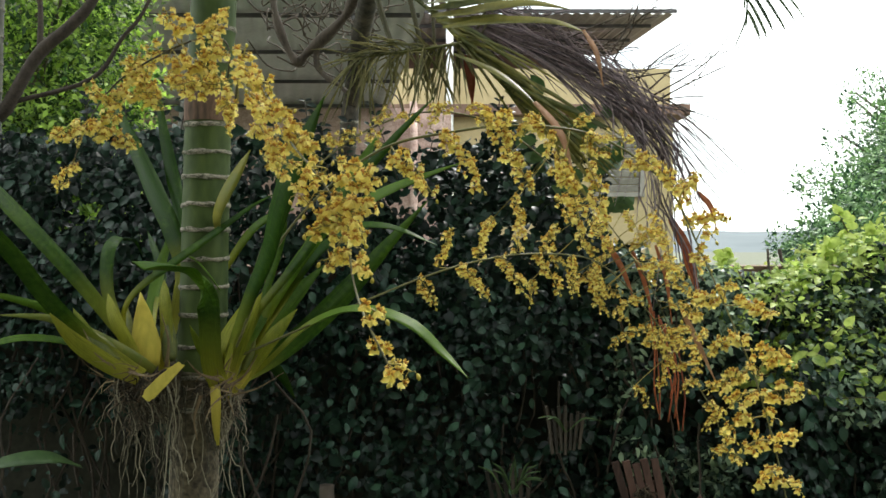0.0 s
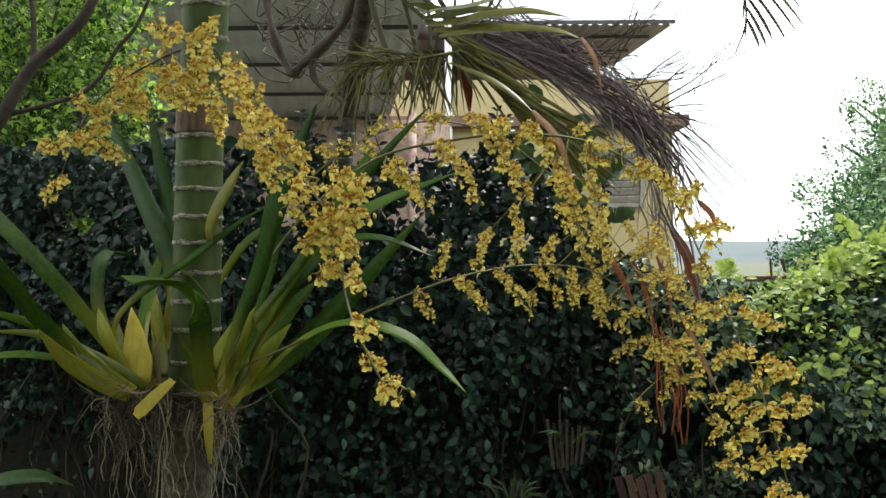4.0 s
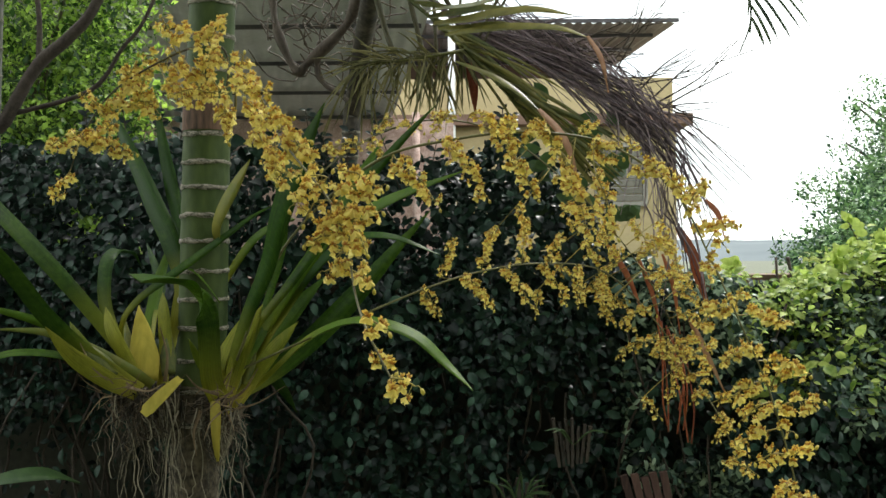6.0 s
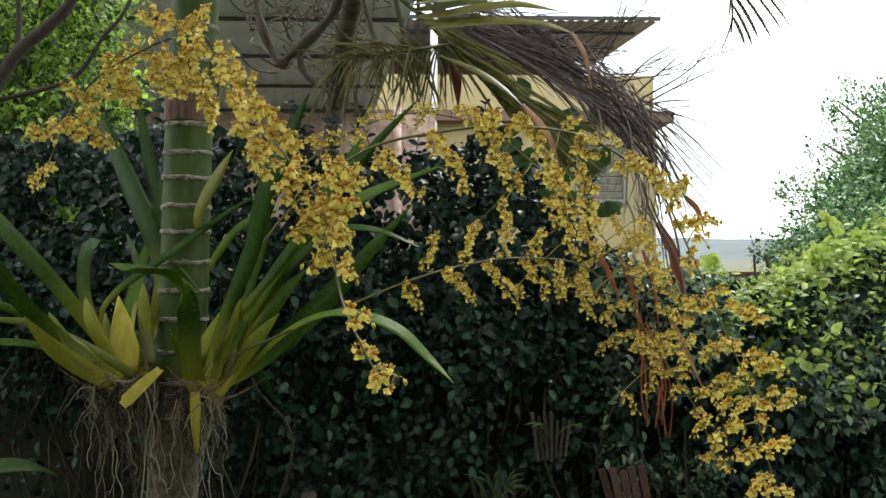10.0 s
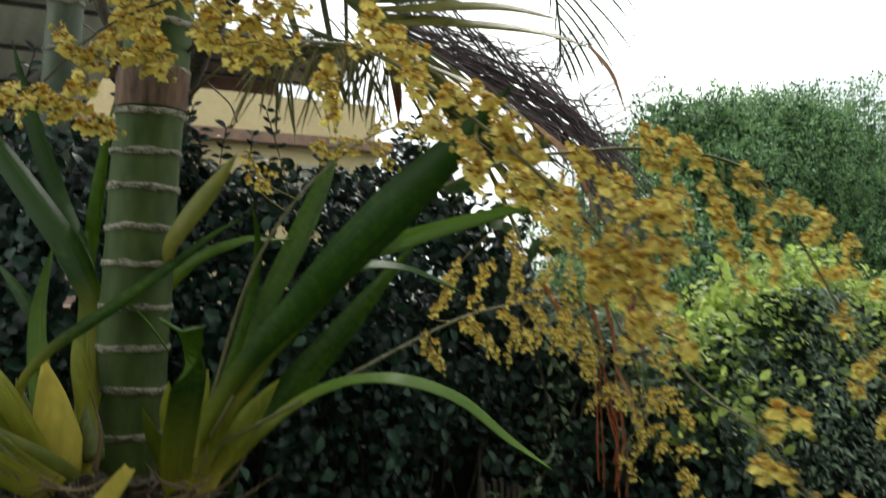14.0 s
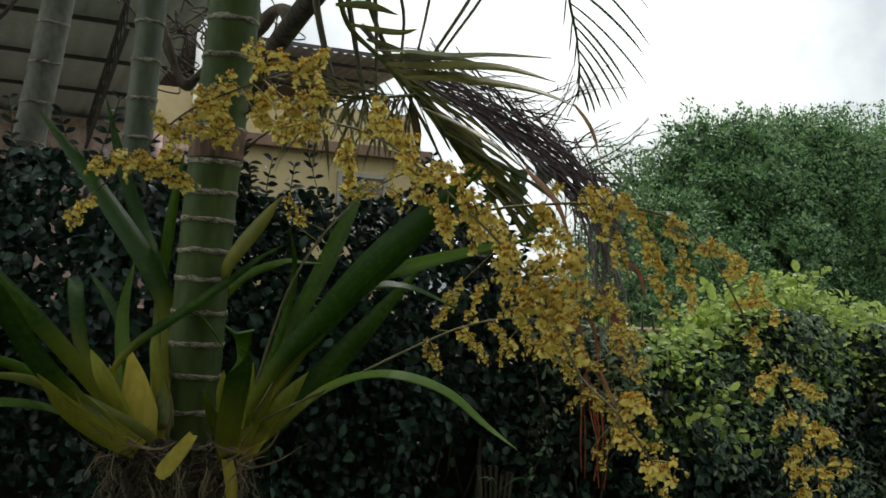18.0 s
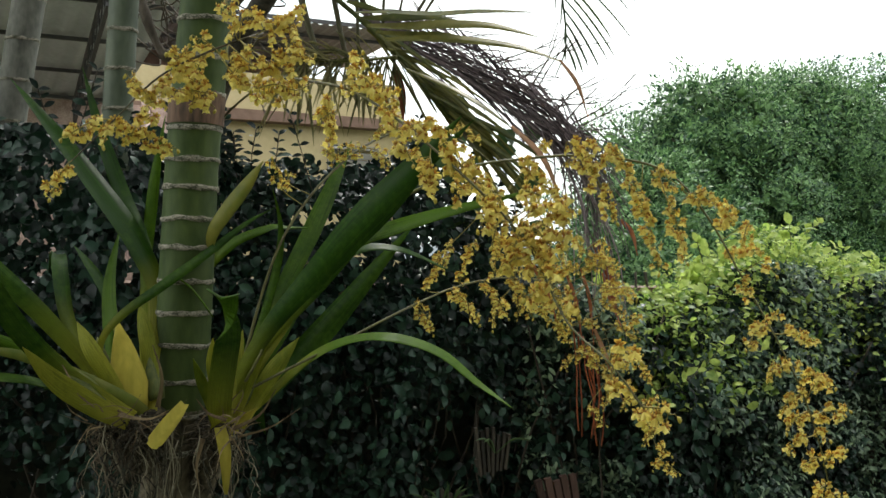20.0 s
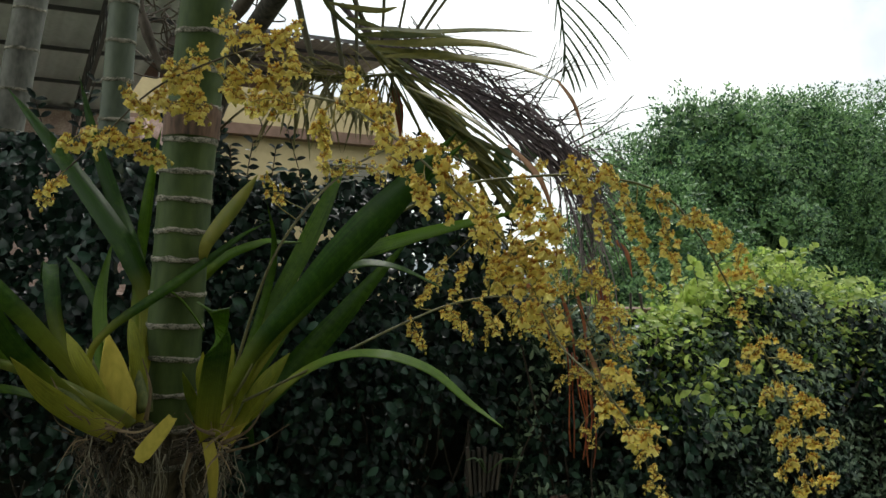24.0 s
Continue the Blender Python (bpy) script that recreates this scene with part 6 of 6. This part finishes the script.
flower_spike(right, [(-0.38, 1.64, 1.32), (-0.28, 1.56, 1.52), (-0.12, 1.44, 1.65), (0.02, 1.40, 1.685), (0.14, 1.375, 1.69), (0.250, 1.380, 1.670), (0.355, 1.420, 1.604), (0.398, 1.380, 1.500), (0.426, 1.330, 1.404), (0.453, 1.300, 1.319), (0.475, 1.280, 1.223), (0.499, 1.280, 1.116)],
             TWIGS_D + TWIGS_E + TWIGS_F + TWIGS_L, 3, "very long spray of yellow flowers hanging at its end", scale=0.95, step=0.0036)
TWIGS_G = [(-0.010, 1.820, 1.467, 0.018, 1.810, 1.538),
    (0.072, 1.850, 1.478, 0.098, 1.840, 1.562),
    (0.155, 1.870, 1.495, 0.166, 1.860, 1.578),
    (-0.049, 1.770, 1.445, -0.018, 1.760, 1.389),
    (0.035, 1.800, 1.467, 0.089, 1.790, 1.405),
    (0.117, 1.830, 1.484, 0.163, 1.820, 1.415),
    (0.198, 1.880, 1.489, 0.244, 1.870, 1.412),
    (0.272, 1.900, 1.483, 0.285, 1.890, 1.411),
    (0.326, 1.930, 1.464, 0.344, 1.920, 1.392),
    (0.218, 1.900, 1.501, 0.241, 1.890, 1.549)]
TWIGS_H = [(0.534, 2.000, 1.247, 0.573, 1.990, 1.230),
    (0.528, 2.000, 1.228, 0.481, 1.990, 1.284),
    (0.567, 1.980, 1.212, 0.533, 1.970, 1.189),
    (0.583, 1.970, 1.189, 0.623, 1.960, 1.203),
    (0.586, 1.960, 1.165, 0.608, 1.950, 1.136),
    (0.601, 1.950, 1.136, 0.571, 1.940, 1.113),
    (0.604, 1.940, 1.107, 0.632, 1.930, 1.085),
    (0.614, 1.930, 1.073, 0.586, 1.920, 1.057),
    (0.620, 1.930, 1.060, 0.647, 1.920, 1.044)]
flower_spike(right, [(-0.38, 1.66, 1.30), (-0.22, 1.70, 1.37), (-0.05, 1.765, 1.44), (0.07, 1.83, 1.475), (0.20, 1.89, 1.49), (0.34, 1.95, 1.47), (0.46, 2.0, 1.36), (0.54, 2.0, 1.24), (0.59, 1.96, 1.15), (0.62, 1.93, 1.05)],
             TWIGS_G + TWIGS_H, 4, "level spray of small yellow flowers before the hedge", scale=0.85, step=0.0034)
TWIGS_I = [(-0.315, 1.70, 1.64, -0.335, 1.69, 1.69),
    (-0.30, 1.71, 1.65, -0.31, 1.70, 1.67),
    (-0.235, 1.75, 1.72, -0.205, 1.75, 1.70),
    (-0.159, 1.740, 1.722, -0.215, 1.730, 1.715),
    (-0.148, 1.740, 1.727, -0.112, 1.730, 1.697),
    (-0.096, 1.800, 1.764, -0.048, 1.790, 1.753),
    (-0.028, 1.850, 1.783, 0.021, 1.840, 1.793),
    (0.007, 1.850, 1.795, -0.028, 1.840, 1.749),
    (0.055, 1.880, 1.805, 0.114, 1.870, 1.772),
    (-0.106, 1.780, 1.778, -0.139, 1.770, 1.754)]
# thick tangle of side branches at the far end of the last spray
rng = random.Random(55)
MASS = []
for i in range(50):
    f = rng.random()
    a = Vector((0.24 + 0.30 * f + rng.gauss(0, 0.06), 1.96 + rng.gauss(0, 0.05), 1.66 - 0.38 * f + rng.gauss(0, 0.085)))
    d = Vector((rng.uniform(-0.3, 0.9), rng.uniform(-0.4, 0.2), rng.uniform(-1.0, 0.1))).normalized() * rng.uniform(0.03, 0.075)
    MASS.append((*a, *(a + d)))
flower_spike(right, [(-0.39, 1.66, 1.32), (-0.32, 1.68, 1.55), (-0.20, 1.74, 1.70), (-0.05, 1.83, 1.78), (0.10, 1.90, 1.77), (0.24, 1.94, 1.68), (0.36, 1.96, 1.56), (0.46, 1.98, 1.42), (0.52, 1.98, 1.28)],
             TWIGS_I + MASS, 5, "dense tangle of yellow flowers over the dead frond", scale=0.72, step=0.0032)


# ---- hanging slat planters on the hedge ----
def slat_basket(centre, width, height, tilt, seed, material, label, plant=0, n=6, fan=14, cover=0.062, knot=0):
    """Upright slats on two crossbars; plant: spiky leaves in it; knot: a ball of dry roots tied to it."""
    rng = random.Random(seed)
    ob = thing("slat_planter", centre, label, "planter", "slat planters on the hedge")
    c = Vector(centre)
    turn = Matrix.Rotation(radians(tilt), 3, "Y")
    for i in range(n):
        f = i / (n - 1) - 0.5
        g = Geo()
        x = width * f
        z1, z2 = -height / 2 + rng.uniform(-0.008, 0.008), height / 2 + rng.uniform(-0.012, 0.012)
        g.box((x - width * cover, -0.006, z1), (x + width * cover, 0.006, z2), Matrix.Rotation(radians(fan * f + rng.uniform(-1.5, 1.5)), 3, "Y"))
        g.v = [c + turn @ Vector(p) for p in g.v]
        part("slat", g, material, ob, smooth=False)
    for z in (-0.32, 0.05):
        g = Geo()
        g.box((-width * 0.52, 0.008, height * z), (width * 0.52, 0.018, height * z + 0.014))
        g.v = [c + turn @ Vector(p) for p in g.v]
        part("crossbar", g, material, ob, smooth=False)
    for i in range(plant):
        a = c + Vector((rng.uniform(-0.02, 0.02), -0.02, 0.0))
        w = Vector((rng.uniform(-1, 1), rng.uniform(-0.8, 0.2), rng.uniform(0.2, 1.0))).normalized()
        strap(ob, [a, a + w * 0.045 + Vector((0, 0, 0.02)), a + w * 0.095], 0.005, material=M_STRAP_PLAIN)
    if knot:
        g = Geo()
        for i in range(60):
            a = c + Vector((rng.gauss(0, 0.4), -0.02, rng.gauss(0, 0.4))) * knot
            pts = [a + rvec(rng, knot * 0.6) + Vector((0, -0.012, 0)) for k in range(4)]
            g.tube(spline(pts, 3), 0.0012, 4)
        part("root_knot", g, M_ROOT, ob, "ball of dry tan roots")
    return ob


def slat_box(centre, size, tilt, label):
    """A small open box of boards hung on its corner, with leaves in it."""
    rng = random.Random(44)
    ob = thing("slat_planter", centre, label, "planter", "slat planters on the hedge")
    c = Vector(centre)
    turn = Matrix.Rotation(radians(tilt), 3, "Y")
    h = size / 2
    for lo, hi in (((-h, -0.012, -h), (-h + 0.016, 0.012, h)), ((-h + 0.022, -0.010, -h), (-h + 0.036, 0.010, h)), ((h - 0.018, -0.012, -h), (h, 0.012, h)),
                   ((-h + 0.002, -0.016, h + 0.002), (h, 0.004, h + 0.018)), ((-h + 0.002, -0.016, -h - 0.018), (h, 0.004, -h - 0.002))):
        g = Geo()
        g.box(lo, hi)
        g.v = [c + turn @ Vector(p) for p in g.v]
        part("board", g, M_WOOD, ob, smooth=False)
    for i in range(14):
        a = c + rvec(rng, 0.02)
        w = Vector((rng.uniform(-1, 1), rng.uniform(-0.8, 0), rng.uniform(-0.2, 1))).normalized()
        strap(ob, [a, a + w * 0.05, a + w * 0.09 + Vector((0, 0, -0.02))], 0.014, material=M_STRAP_PLAIN)
    return ob


slat_basket((0.302, 2.20, 1.052), 0.078, 0.105, 0, 1, M_WOOD_GREY, "weathered grey slat planter hung on the hedge", 3, 7, 16, 0.045)
slat_basket((0.491, 2.19, 0.896), 0.088, 0.165, -13, 2, M_WOOD, "red-brown slat panel with dry roots tied to it", 0, 5, 3, 0.10, 0.022)
slat_basket((0.165, 2.20, 0.90), 0.09, 0.11, -5, 3, M_WOOD_GREY, "weathered slat planter holding a small spiky plant", 12, 6, 14, 0.05)
slat_basket((0.21, 2.17, 0.84), 0.05, 0.07, 0, 5, M_WOOD_GREY, "small basket filled with dry tan roots", 0, 4, 6, 0.06, 0.034)
slat_box((0.627, 2.18, 0.80), 0.12, 38, "red-brown wooden box planter hung on its corner")
g = Geo()
g.tube([(-0.29, 2.15, 0.0), (-0.285, 2.15, 0.5), (-0.28, 2.15, 0.93)], [0.021, 0.02, 0.018], 10)
solid("wooden_stake", g, M_WOOD_GREY, "short pale wooden stake standing before the hedge", "stake", at=(-0.29, 2.15, 0.0), smooth=True)
rng = random.Random(77)
brom = thing("spiky_plant", (1.04, 2.2, 0.66), "spiky grass-like plant growing at the hedge", "plant")
for i in range(34):
    w = Vector((rng.uniform(-1, 1), rng.uniform(-0.9, 0.3), rng.uniform(0.4, 1.3))).normalized() * rng.uniform(0.10, 0.20)
    a = Vector((1.04, 2.2, 0.70)) + rvec(rng, 0.015)
    strap(brom, [a, a + w * 0.55 + Vector((0, 0, 0.02)), a + w], 0.008, material=M_TAN if i == 5 else M_STRAP_PLAIN)
g = Geo()
g.tube([(1.04, 2.2, 0.0), (1.04, 2.2, 0.70)], 0.02, 8)
part("stem", g, M_TWIG, brom)
